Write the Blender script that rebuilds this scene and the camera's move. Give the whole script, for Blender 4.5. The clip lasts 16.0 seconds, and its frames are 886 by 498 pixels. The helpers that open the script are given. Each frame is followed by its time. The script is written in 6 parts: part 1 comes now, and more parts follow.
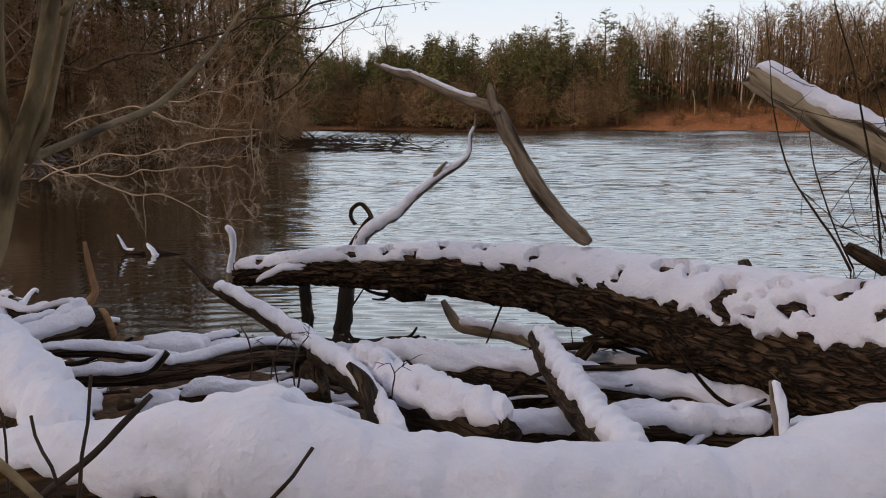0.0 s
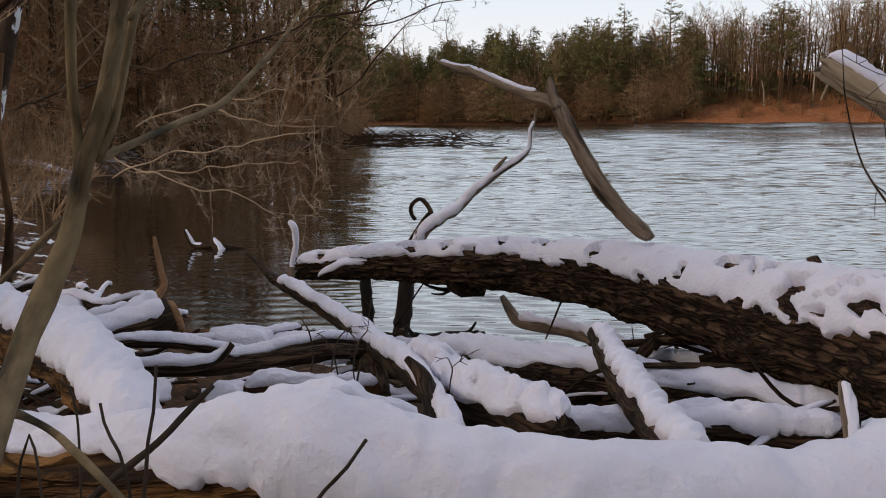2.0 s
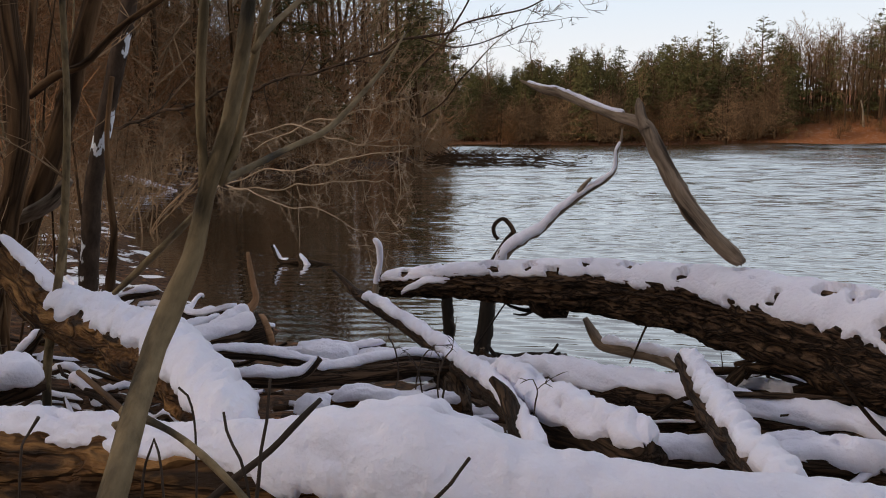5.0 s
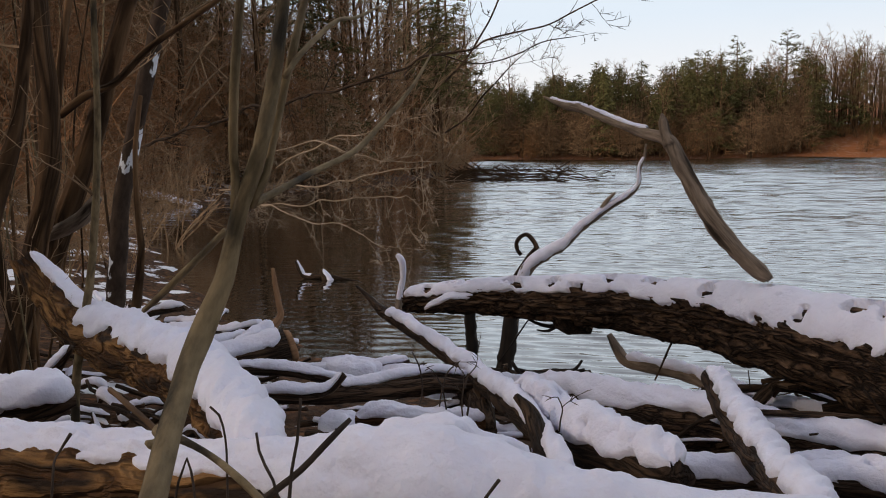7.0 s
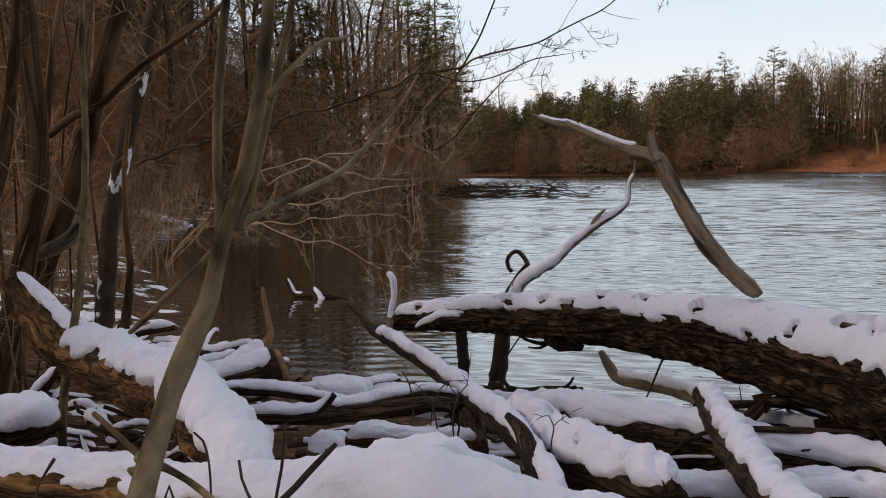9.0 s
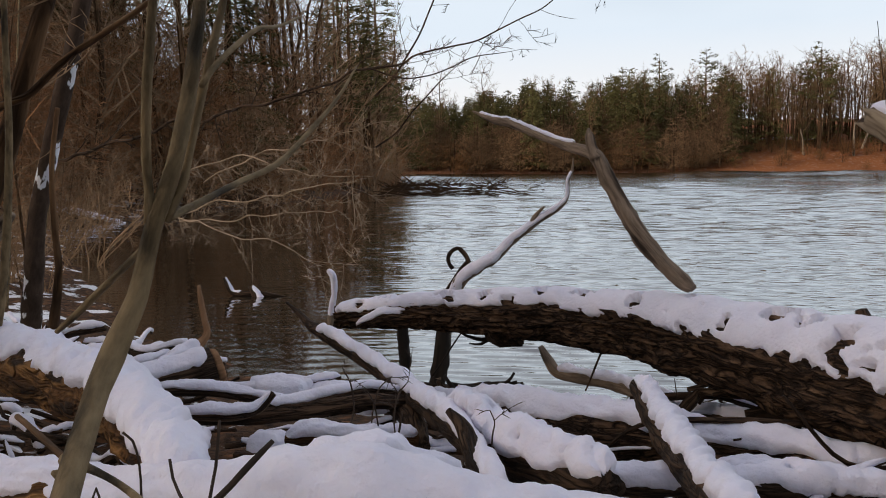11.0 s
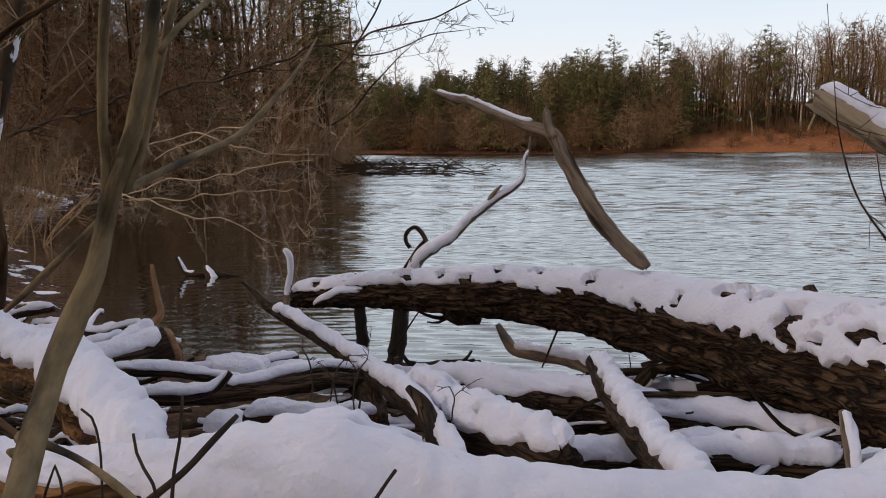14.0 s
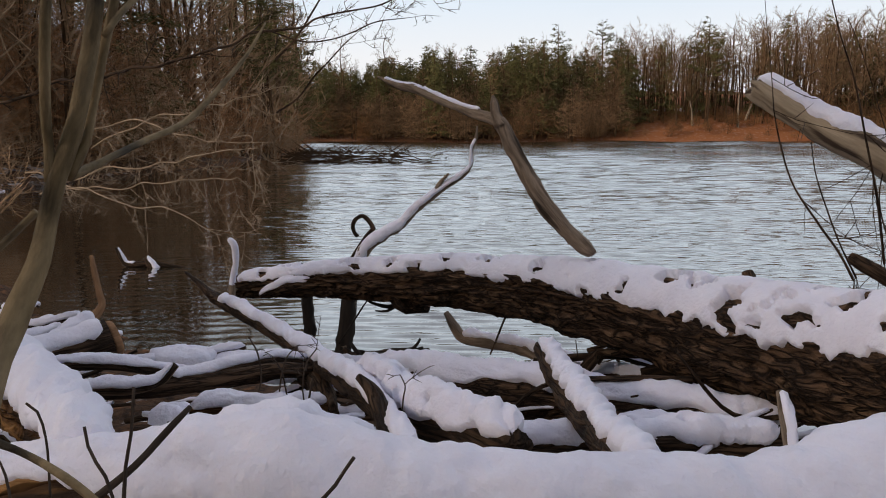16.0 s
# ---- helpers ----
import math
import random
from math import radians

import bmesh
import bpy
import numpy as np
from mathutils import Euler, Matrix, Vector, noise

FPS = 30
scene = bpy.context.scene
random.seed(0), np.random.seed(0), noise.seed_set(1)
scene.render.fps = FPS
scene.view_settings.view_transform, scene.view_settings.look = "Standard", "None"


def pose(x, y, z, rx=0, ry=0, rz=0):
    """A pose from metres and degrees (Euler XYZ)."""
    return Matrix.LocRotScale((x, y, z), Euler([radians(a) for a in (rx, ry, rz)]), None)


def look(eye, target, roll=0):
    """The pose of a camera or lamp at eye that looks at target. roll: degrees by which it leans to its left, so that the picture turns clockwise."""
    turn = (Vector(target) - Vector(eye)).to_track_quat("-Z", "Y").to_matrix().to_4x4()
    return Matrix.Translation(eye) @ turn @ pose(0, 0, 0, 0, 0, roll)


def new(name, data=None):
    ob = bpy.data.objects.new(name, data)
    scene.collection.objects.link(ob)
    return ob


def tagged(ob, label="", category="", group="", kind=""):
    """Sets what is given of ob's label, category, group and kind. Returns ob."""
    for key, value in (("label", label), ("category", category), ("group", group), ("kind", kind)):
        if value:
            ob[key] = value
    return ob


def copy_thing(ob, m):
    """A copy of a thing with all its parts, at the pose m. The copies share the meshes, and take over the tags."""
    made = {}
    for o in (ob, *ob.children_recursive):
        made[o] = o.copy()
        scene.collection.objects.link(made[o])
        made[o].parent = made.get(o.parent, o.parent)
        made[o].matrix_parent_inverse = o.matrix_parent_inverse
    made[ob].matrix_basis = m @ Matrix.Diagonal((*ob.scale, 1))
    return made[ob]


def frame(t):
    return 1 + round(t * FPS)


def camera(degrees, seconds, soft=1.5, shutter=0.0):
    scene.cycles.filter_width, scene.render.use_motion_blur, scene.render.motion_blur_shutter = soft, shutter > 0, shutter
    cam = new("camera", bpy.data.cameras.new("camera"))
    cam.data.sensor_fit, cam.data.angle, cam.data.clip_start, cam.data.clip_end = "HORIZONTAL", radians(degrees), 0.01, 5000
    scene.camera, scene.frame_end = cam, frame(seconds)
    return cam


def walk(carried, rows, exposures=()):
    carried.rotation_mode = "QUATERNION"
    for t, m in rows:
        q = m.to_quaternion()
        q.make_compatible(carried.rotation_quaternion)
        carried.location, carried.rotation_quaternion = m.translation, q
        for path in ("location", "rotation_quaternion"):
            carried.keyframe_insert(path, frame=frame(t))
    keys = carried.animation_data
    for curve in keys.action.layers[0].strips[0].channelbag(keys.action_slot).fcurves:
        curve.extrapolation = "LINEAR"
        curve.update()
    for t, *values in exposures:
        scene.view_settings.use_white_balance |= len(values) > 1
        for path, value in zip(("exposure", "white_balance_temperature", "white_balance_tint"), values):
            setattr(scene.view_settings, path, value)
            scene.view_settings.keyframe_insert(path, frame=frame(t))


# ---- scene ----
cam = camera(59.6, 16.0, soft=1.0)
PATH = [
    (0, (0.053, 0.537, 1.977), (-0.009, 2.509, 1.649), -0.0),
    (0.5, (0.059, 0.536, 1.977), (-0.061, 2.505, 1.644), -0.2),
    (1, (0.065, 0.53, 1.979), (-0.109, 2.495, 1.643), -0.5),
    (1.5, (0.064, 0.533, 1.979), (-0.127, 2.495, 1.641), -0.5),
    (2, (0.06, 0.532, 1.979), (-0.157, 2.491, 1.639), -0.6),
    (2.5, (0.057, 0.526, 1.98), (-0.192, 2.48, 1.637), -0.5),
    (3, (0.055, 0.524, 1.981), (-0.231, 2.474, 1.636), -0.5),
    (3.5, (0.052, 0.523, 1.982), (-0.255, 2.472, 1.65), -0.4),
    (4, (0.048, 0.516, 1.986), (-0.289, 2.463, 1.675), -0.4),
    (4.5, (0.044, 0.512, 1.986), (-0.339, 2.452, 1.686), -0.4),
    (7, (0.037, 0.503, 1.994), (-0.441, 2.429, 1.743), -0.7),
    (7.5, (0.035, 0.501, 1.995), (-0.443, 2.428, 1.75), -0.8),
    (8, (0.035, 0.5, 1.999), (-0.441, 2.429, 1.771), -0.8),
    (8.5, (0.039, 0.502, 1.998), (-0.435, 2.433, 1.786), -0.9),
    (9, (0.041, 0.51, 1.998), (-0.416, 2.446, 1.79), -1.0),
    (9.5, (0.042, 0.514, 1.996), (-0.363, 2.462, 1.79), -0.9),
    (12, (0.038, 0.52, 1.988), (-0.236, 2.488, 1.756), -0.6),
    (12.5, (0.036, 0.521, 1.986), (-0.217, 2.49, 1.741), -0.5),
    (13, (0.034, 0.524, 1.985), (-0.199, 2.494, 1.732), -0.5),
    (13.5, (0.033, 0.522, 1.984), (-0.183, 2.494, 1.724), -0.4),
    (14, (0.03, 0.521, 1.983), (-0.165, 2.493, 1.714), -0.4),
    (14.5, (0.028, 0.517, 1.984), (-0.144, 2.49, 1.707), -0.3),
    (15, (0.023, 0.521, 1.983), (-0.108, 2.497, 1.7), -0.2),
    (15.5, (0.022, 0.523, 1.982), (-0.069, 2.499, 1.692), -0.2),
    (16, (0.022, 0.519, 1.982), (-0.036, 2.496, 1.683), -0.2),
]
walk(cam, [(t, look(eye, target, roll)) for t, eye, target, roll in PATH])

# ---- world, sun ----
SUN_ELEVATION, SUN_TURN = 24.0, 238.0
world = bpy.data.worlds.new("winter_sky")
scene.world = world
world.use_nodes = True
wt = world.node_tree
wt.nodes.clear()
w_out = wt.nodes.new("ShaderNodeOutputWorld")
w_bg = wt.nodes.new("ShaderNodeBackground")
w_sky = wt.nodes.new("ShaderNodeTexSky")
w_sky.sky_type, w_sky.sun_disc = "NISHITA", False
w_sky.sun_elevation, w_sky.sun_rotation = radians(SUN_ELEVATION), radians(SUN_TURN)
w_sky.dust_density, w_sky.ozone_density = 1.5, 1.5
w_mix = wt.nodes.new("ShaderNodeMix")
w_mix.data_type = "RGBA"
w_tc = wt.nodes.new("ShaderNodeTexCoord")
w_map = wt.nodes.new("ShaderNodeMapping")
w_map.inputs["Scale"].default_value = (1.2, 1.2, 5.0)
w_noise = wt.nodes.new("ShaderNodeTexNoise")
w_noise.inputs["Scale"].default_value, w_noise.inputs["Detail"].default_value = 1.3, 4.0
w_ramp = wt.nodes.new("ShaderNodeMapRange")
w_ramp.inputs["From Min"].default_value, w_ramp.inputs["From Max"].default_value = 0.25, 0.6
w_ramp.inputs["To Min"].default_value, w_ramp.inputs["To Max"].default_value = 0.7, 0.97
wt.links.new(w_tc.outputs["Generated"], w_map.inputs["Vector"])
wt.links.new(w_map.outputs["Vector"], w_noise.inputs["Vector"])
wt.links.new(w_noise.outputs["Fac"], w_ramp.inputs["Value"])
wt.links.new(w_ramp.outputs["Result"], w_mix.inputs["Factor"])
wt.links.new(w_sky.outputs["Color"], w_mix.inputs["A"])
# thin cloud: bright low down, dimmer and bluer overhead
w_sep = wt.nodes.new("ShaderNodeSeparateXYZ")
wt.links.new(w_tc.outputs["Generated"], w_sep.inputs["Vector"])
w_cloud = wt.nodes.new("ShaderNodeValToRGB")
stops = w_cloud.color_ramp.elements
stops[0].position, stops[0].color = 0.0, (0.93, 0.915, 0.91, 1)
stops[1].position, stops[1].color = 0.8, (0.55, 0.555, 0.64, 1)
for place_at, tint in ((0.09, (0.92, 0.925, 0.945, 1)), (0.16, (0.79, 0.875, 0.97, 1)), (0.25, (0.79, 0.88, 0.97, 1)), (0.36, (0.80, 0.87, 0.95, 1))):
    stops.new(place_at).color = tint
wt.links.new(w_sep.outputs["Z"], w_cloud.inputs["Fac"])
w_gain = wt.nodes.new("ShaderNodeVectorMath")
w_gain.operation = "SCALE"
w_gain.inputs["Scale"].default_value = 10.0
wt.links.new(w_cloud.outputs["Color"], w_gain.inputs[0])
wt.links.new(w_gain.outputs["Vector"], w_mix.inputs["B"])
wt.links.new(w_mix.outputs["Result"], w_bg.inputs["Color"])
w_bg.inputs["Strength"].default_value = 0.1
wt.links.new(w_bg.outputs["Background"], w_out.inputs["Surface"])

sun_data = bpy.data.lights.new("sun", "SUN")
sun_data.energy, sun_data.angle, sun_data.color = 2.3, radians(10), (1.0, 0.82, 0.66)
sun = new("sun", sun_data)
sun_dir = Vector((math.sin(radians(SUN_TURN)) * math.cos(radians(SUN_ELEVATION)), math.cos(radians(SUN_TURN)) * math.cos(radians(SUN_ELEVATION)), math.sin(radians(SUN_ELEVATION))))
sun.matrix_world = look(sun_dir * 50, (0, 0, 0))
scene.view_settings.exposure = 0.0


# ---- materials ----
def material(name, low, high, scale=6.0, stretch=(1, 1, 1), rough=0.85, bump=0.4, bump_scale=30.0, detail=6.0, spots=None, spot_scale=2.0, spot_range=(0.55, 0.65), vary=0.0, dist=0.01, grain=True, furrow=0.0, furrow_scale=14.0, gloss=0.15):
    """A two-tone grain, with patches of a third colour, fine relief, and a shift of its own for each object."""
    m = bpy.data.materials.new(name)
    m.use_nodes = True
    nt = m.node_tree
    bsdf = nt.nodes["Principled BSDF"]
    tc = nt.nodes.new("ShaderNodeTexCoord")
    mp = nt.nodes.new("ShaderNodeMapping")
    mp.inputs["Scale"].default_value = stretch
    if grain:
        at = nt.nodes.new("ShaderNodeAttribute")
        at.attribute_name = "grain"
        nt.links.new(at.outputs["Vector"], mp.inputs["Vector"])
    else:
        nt.links.new(tc.outputs["Object"], mp.inputs["Vector"])
    n1 = nt.nodes.new("ShaderNodeTexNoise")
    n1.inputs["Scale"].default_value, n1.inputs["Detail"].default_value, n1.inputs["Roughness"].default_value = scale, detail, 0.65
    nt.links.new(mp.outputs["Vector"], n1.inputs["Vector"])
    r1 = nt.nodes.new("ShaderNodeMapRange")
    r1.inputs["From Min"].default_value, r1.inputs["From Max"].default_value = 0.32, 0.68
    nt.links.new(n1.outputs["Fac"], r1.inputs["Value"])
    mix = nt.nodes.new("ShaderNodeMix")
    mix.data_type = "RGBA"
    mix.inputs["A"].default_value, mix.inputs["B"].default_value = (*low, 1), (*high, 1)
    nt.links.new(r1.outputs["Result"], mix.inputs["Factor"])
    colour = mix.outputs["Result"]
    if spots:
        n2 = nt.nodes.new("ShaderNodeTexNoise")
        n2.inputs["Scale"].default_value, n2.inputs["Detail"].default_value = spot_scale, 5.0
        nt.links.new(mp.outputs["Vector"], n2.inputs["Vector"])
        r2 = nt.nodes.new("ShaderNodeMapRange")
        r2.inputs["From Min"].default_value, r2.inputs["From Max"].default_value = spot_range
        nt.links.new(n2.outputs["Fac"], r2.inputs["Value"])
        mix2 = nt.nodes.new("ShaderNodeMix")
        mix2.data_type = "RGBA"
        mix2.inputs["B"].default_value = (*spots, 1)
        nt.links.new(colour, mix2.inputs["A"])
        nt.links.new(r2.outputs["Result"], mix2.inputs["Factor"])
        colour = mix2.outputs["Result"]
    groove = None
    if furrow:
        n4 = nt.nodes.new("ShaderNodeTexNoise")
        n4.inputs["Scale"].default_value, n4.inputs["Detail"].default_value, n4.inputs["Distortion"].default_value = furrow_scale, 3.0, 0.6
        nt.links.new(mp.outputs["Vector"], n4.inputs["Vector"])
        sub = nt.nodes.new("ShaderNodeMath")
        sub.operation = "SUBTRACT"
        sub.inputs[1].default_value = 0.5
        nt.links.new(n4.outputs["Fac"], sub.inputs[0])
        ab = nt.nodes.new("ShaderNodeMath")
        ab.operation = "ABSOLUTE"
        nt.links.new(sub.outputs["Value"], ab.inputs[0])
        gr = nt.nodes.new("ShaderNodeMapRange")
        gr.inputs["From Max"].default_value = 0.10
        nt.links.new(ab.outputs["Value"], gr.inputs["Value"])
        groove = gr.outputs["Result"]
        mix3 = nt.nodes.new("ShaderNodeMix")
        mix3.data_type = "RGBA"
        mix3.inputs["A"].default_value = (low[0] * (1 - furrow), low[1] * (1 - furrow), low[2] * (1 - furrow), 1)
        nt.links.new(colour, mix3.inputs["B"])
        nt.links.new(groove, mix3.inputs["Factor"])
        colour = mix3.outputs["Result"]
    if vary:
        info = nt.nodes.new("ShaderNodeObjectInfo")
        rv = nt.nodes.new("ShaderNodeMapRange")
        rv.inputs["To Min"].default_value, rv.inputs["To Max"].default_value = 1 - vary, 1 + vary
        nt.links.new(info.outputs["Random"], rv.inputs["Value"])
        hsv = nt.nodes.new("ShaderNodeHueSaturation")
        nt.links.new(rv.outputs["Result"], hsv.inputs["Value"])
        nt.links.new(colour, hsv.inputs["Color"])
        colour = hsv.outputs["Color"]
    nt.links.new(colour, bsdf.inputs["Base Color"])
    bsdf.inputs["Roughness"].default_value = rough
    bsdf.inputs["Specular IOR Level"].default_value = gloss
    if bump:
        n3 = nt.nodes.new("ShaderNodeTexNoise")
        n3.inputs["Scale"].default_value, n3.inputs["Detail"].default_value = bump_scale, 5.0
        nt.links.new(mp.outputs["Vector"], n3.inputs["Vector"])
        b = nt.nodes.new("ShaderNodeBump")
        b.inputs["Strength"].default_value, b.inputs["Distance"].default_value = bump, dist
        hsock = n3.outputs["Fac"]
        if groove:
            ad = nt.nodes.new("ShaderNodeMath")
            nt.links.new(hsock, ad.inputs[0])
            nt.links.new(groove, ad.inputs[1])
            hsock = ad.outputs["Value"]
        nt.links.new(hsock, b.inputs["Height"])
        nt.links.new(b.outputs["Normal"], bsdf.inputs["Normal"])
    return m


G = (1, 1, 0.13)
M_BARK = material("furrowed_bark", (0.032, 0.019, 0.012), (0.155, 0.091, 0.054), 30, (1, 1, 0.22), 0.9, 1.0, 90, spots=(0.20, 0.12, 0.070), spot_scale=22, spot_range=(0.54, 0.72), dist=0.03, furrow=0.5, furrow_scale=34)
M_DARK = material("wet_dark_wood", (0.022, 0.014, 0.009), (0.115, 0.068, 0.040), 14, G, 0.8, 0.8, 50, spots=(0.13, 0.082, 0.05), spot_scale=9, spot_range=(0.58, 0.72), vary=0.2, furrow=0.3, furrow_scale=38)
M_GREY = material("weathered_grey_wood", (0.10, 0.073, 0.052), (0.32, 0.24, 0.175), 46, (1, 1, 0.12), 0.8, 0.8, 90, spots=(0.035, 0.025, 0.018), spot_scale=20, spot_range=(0.56, 0.68))
M_PALE = material("peeled_pale_wood", (0.17, 0.125, 0.08), (0.38, 0.30, 0.21), 16, G, 0.75, 0.9, 50, spots=(0.055, 0.036, 0.024), spot_scale=14, spot_range=(0.52, 0.60))
M_ROT = material("rotten_orange_wood", (0.11, 0.050, 0.019), (0.42, 0.22, 0.080), 30, (1, 1, 0.2), 0.9, 1.0, 70, spots=(0.030, 0.018, 0.011), spot_scale=15, spot_range=(0.48, 0.57), dist=0.025, furrow=0.2, furrow_scale=22)
M_RUST = material("split_orange_wood", (0.15, 0.078, 0.040), (0.40, 0.225, 0.118), 26, G, 0.8, 0.5, 50)
M_SAP = material("smooth_sapling_bark", (0.105, 0.076, 0.040), (0.27, 0.195, 0.105), 40, (1, 1, 0.35), 0.7, 0.8, 150, spots=(0.035, 0.028, 0.018), spot_scale=16, spot_range=(0.50, 0.62), dist=0.004)
M_TWIG = material("grey_brown_twig", (0.17, 0.108, 0.06), (0.42, 0.27, 0.155), 3, (1, 1, 1), 0.85, 0, vary=0.3, grain=False)
M_RED = material("rusty_brush", (0.17, 0.080, 0.035), (0.40, 0.19, 0.084), 1.5, (1, 1, 1), 0.9, 0, vary=0.35, grain=False)
M_TRUNK = material("forest_trunk_bark", (0.04, 0.022, 0.011), (0.2, 0.113, 0.056), 10, G, 0.9, 0.6, 25, vary=0.3, dist=0.02, furrow=0.3, furrow_scale=8)
M_FARTWIG = material("bare_crown_twig", (0.108, 0.066, 0.034), (0.255, 0.152, 0.078), 0.5, (1, 1, 1), 0.9, 0, vary=0.35, grain=False)
M_NEEDLE = material("conifer_needles", (0.045, 0.043, 0.014), (0.16, 0.138, 0.05), 0.8, (1, 1, 1), 0.85, 0, vary=0.35, grain=False)
M_OVER = material("pale_grey_twig", (0.22, 0.158, 0.105), (0.41, 0.305, 0.21), 3, (1, 1, 1), 0.85, 0, grain=False)
M_FARRED = material("rusty_far_brush", (0.098, 0.049, 0.020), (0.235, 0.116, 0.046), 0.4, (1, 1, 1), 0.9, 0, vary=0.35, grain=False)
M_WET = material("soaked_black_wood", (0.008, 0.006, 0.005), (0.034, 0.024, 0.017), 20, G, 0.6, 0.7, 60, gloss=0.2)
M_CANE = material("dark_cane_bark", (0.028, 0.020, 0.015), (0.085, 0.060, 0.045), 30, G, 0.8, 0.5, 120)
M_BIRCH = material("dark_bark_with_snow_crust", (0.03, 0.02, 0.014), (0.09, 0.06, 0.042), 12, (1, 1, 0.5), 0.85, 0.6, 40, spots=(0.78, 0.79, 0.83), spot_scale=9.0, spot_range=(0.60, 0.62))


def snow_material(name, bump, bscale):
    m = material(name, (0.71, 0.692, 0.79), (0.805, 0.785, 0.875), 7.0, (1, 1, 1), 0.65, bump, bscale, dist=0.010, grain=False)
    b = m.node_tree.nodes["Principled BSDF"]
    b.inputs["Subsurface Weight"].default_value = 0.25
    b.inputs["Subsurface Radius"].default_value = (0.02, 0.025, 0.03)
    b.inputs["Subsurface Scale"].default_value = 0.5
    return m


M_SNOW = snow_material("soft_snow", 0.6, 60)


def ground_material():
    m = material("leafy_bank", (0.020, 0.013, 0.009), (0.12, 0.065, 0.035), 14, (1, 1, 1), 0.9, 0.8, 30, spots=(0.22, 0.10, 0.045), spot_scale=9, spot_range=(0.55, 0.7), dist=0.03, grain=False)
    nt = m.node_tree
    bsdf = nt.nodes["Principled BSDF"]
    old = bsdf.inputs["Base Color"].links[0].from_socket
    geo = nt.nodes.new("ShaderNodeNewGeometry")
    n = nt.nodes.new("ShaderNodeTexNoise")
    n.inputs["Scale"].default_value, n.inputs["Detail"].default_value, n.inputs["Roughness"].default_value = 1.6, 7, 0.6
    nt.links.new(geo.outputs["Position"], n.inputs["Vector"])
    r = nt.nodes.new("ShaderNodeMapRange")
    r.inputs["From Min"].default_value, r.inputs["From Max"].default_value = 0.555, 0.585
    nt.links.new(n.outputs["Fac"], r.inputs["Value"])
    sep = nt.nodes.new("ShaderNodeSeparateXYZ")
    nt.links.new(geo.outputs["Position"], sep.inputs["Vector"])
    # the far bank has lost nearly all of its snow
    far = nt.nodes.new("ShaderNodeMapRange")
    far.inputs["From Min"].default_value, far.inputs["From Max"].default_value = 18, 40
    far.inputs["To Min"].default_value, far.inputs["To Max"].default_value = 1.0, 0.06
    nt.links.new(sep.outputs["Y"], far.inputs["Value"])
    mul = nt.nodes.new("ShaderNodeMath")
    mul.operation = "MULTIPLY"
    nt.links.new(r.outputs["Result"], mul.inputs[0])
    nt.links.new(far.outputs["Result"], mul.inputs[1])
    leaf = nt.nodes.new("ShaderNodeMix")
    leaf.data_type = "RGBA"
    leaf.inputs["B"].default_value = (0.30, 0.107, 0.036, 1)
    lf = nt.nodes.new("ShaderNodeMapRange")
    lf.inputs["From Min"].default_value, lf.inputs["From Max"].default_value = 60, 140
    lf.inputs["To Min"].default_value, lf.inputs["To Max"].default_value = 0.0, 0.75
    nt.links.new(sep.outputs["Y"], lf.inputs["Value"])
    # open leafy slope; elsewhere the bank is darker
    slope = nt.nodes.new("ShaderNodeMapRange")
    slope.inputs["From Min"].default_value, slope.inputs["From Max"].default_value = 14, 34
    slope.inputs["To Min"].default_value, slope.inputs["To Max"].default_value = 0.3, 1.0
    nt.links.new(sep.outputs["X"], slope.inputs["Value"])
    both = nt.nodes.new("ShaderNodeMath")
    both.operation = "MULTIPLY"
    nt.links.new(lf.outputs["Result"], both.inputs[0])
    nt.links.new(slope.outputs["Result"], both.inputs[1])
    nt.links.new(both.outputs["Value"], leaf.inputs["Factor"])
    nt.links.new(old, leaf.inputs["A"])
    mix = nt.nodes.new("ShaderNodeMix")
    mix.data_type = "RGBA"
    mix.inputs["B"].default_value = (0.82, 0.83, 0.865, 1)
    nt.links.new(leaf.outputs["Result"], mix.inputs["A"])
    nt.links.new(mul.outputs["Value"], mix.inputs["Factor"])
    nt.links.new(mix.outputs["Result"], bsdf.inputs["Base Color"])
    return m


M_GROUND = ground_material()


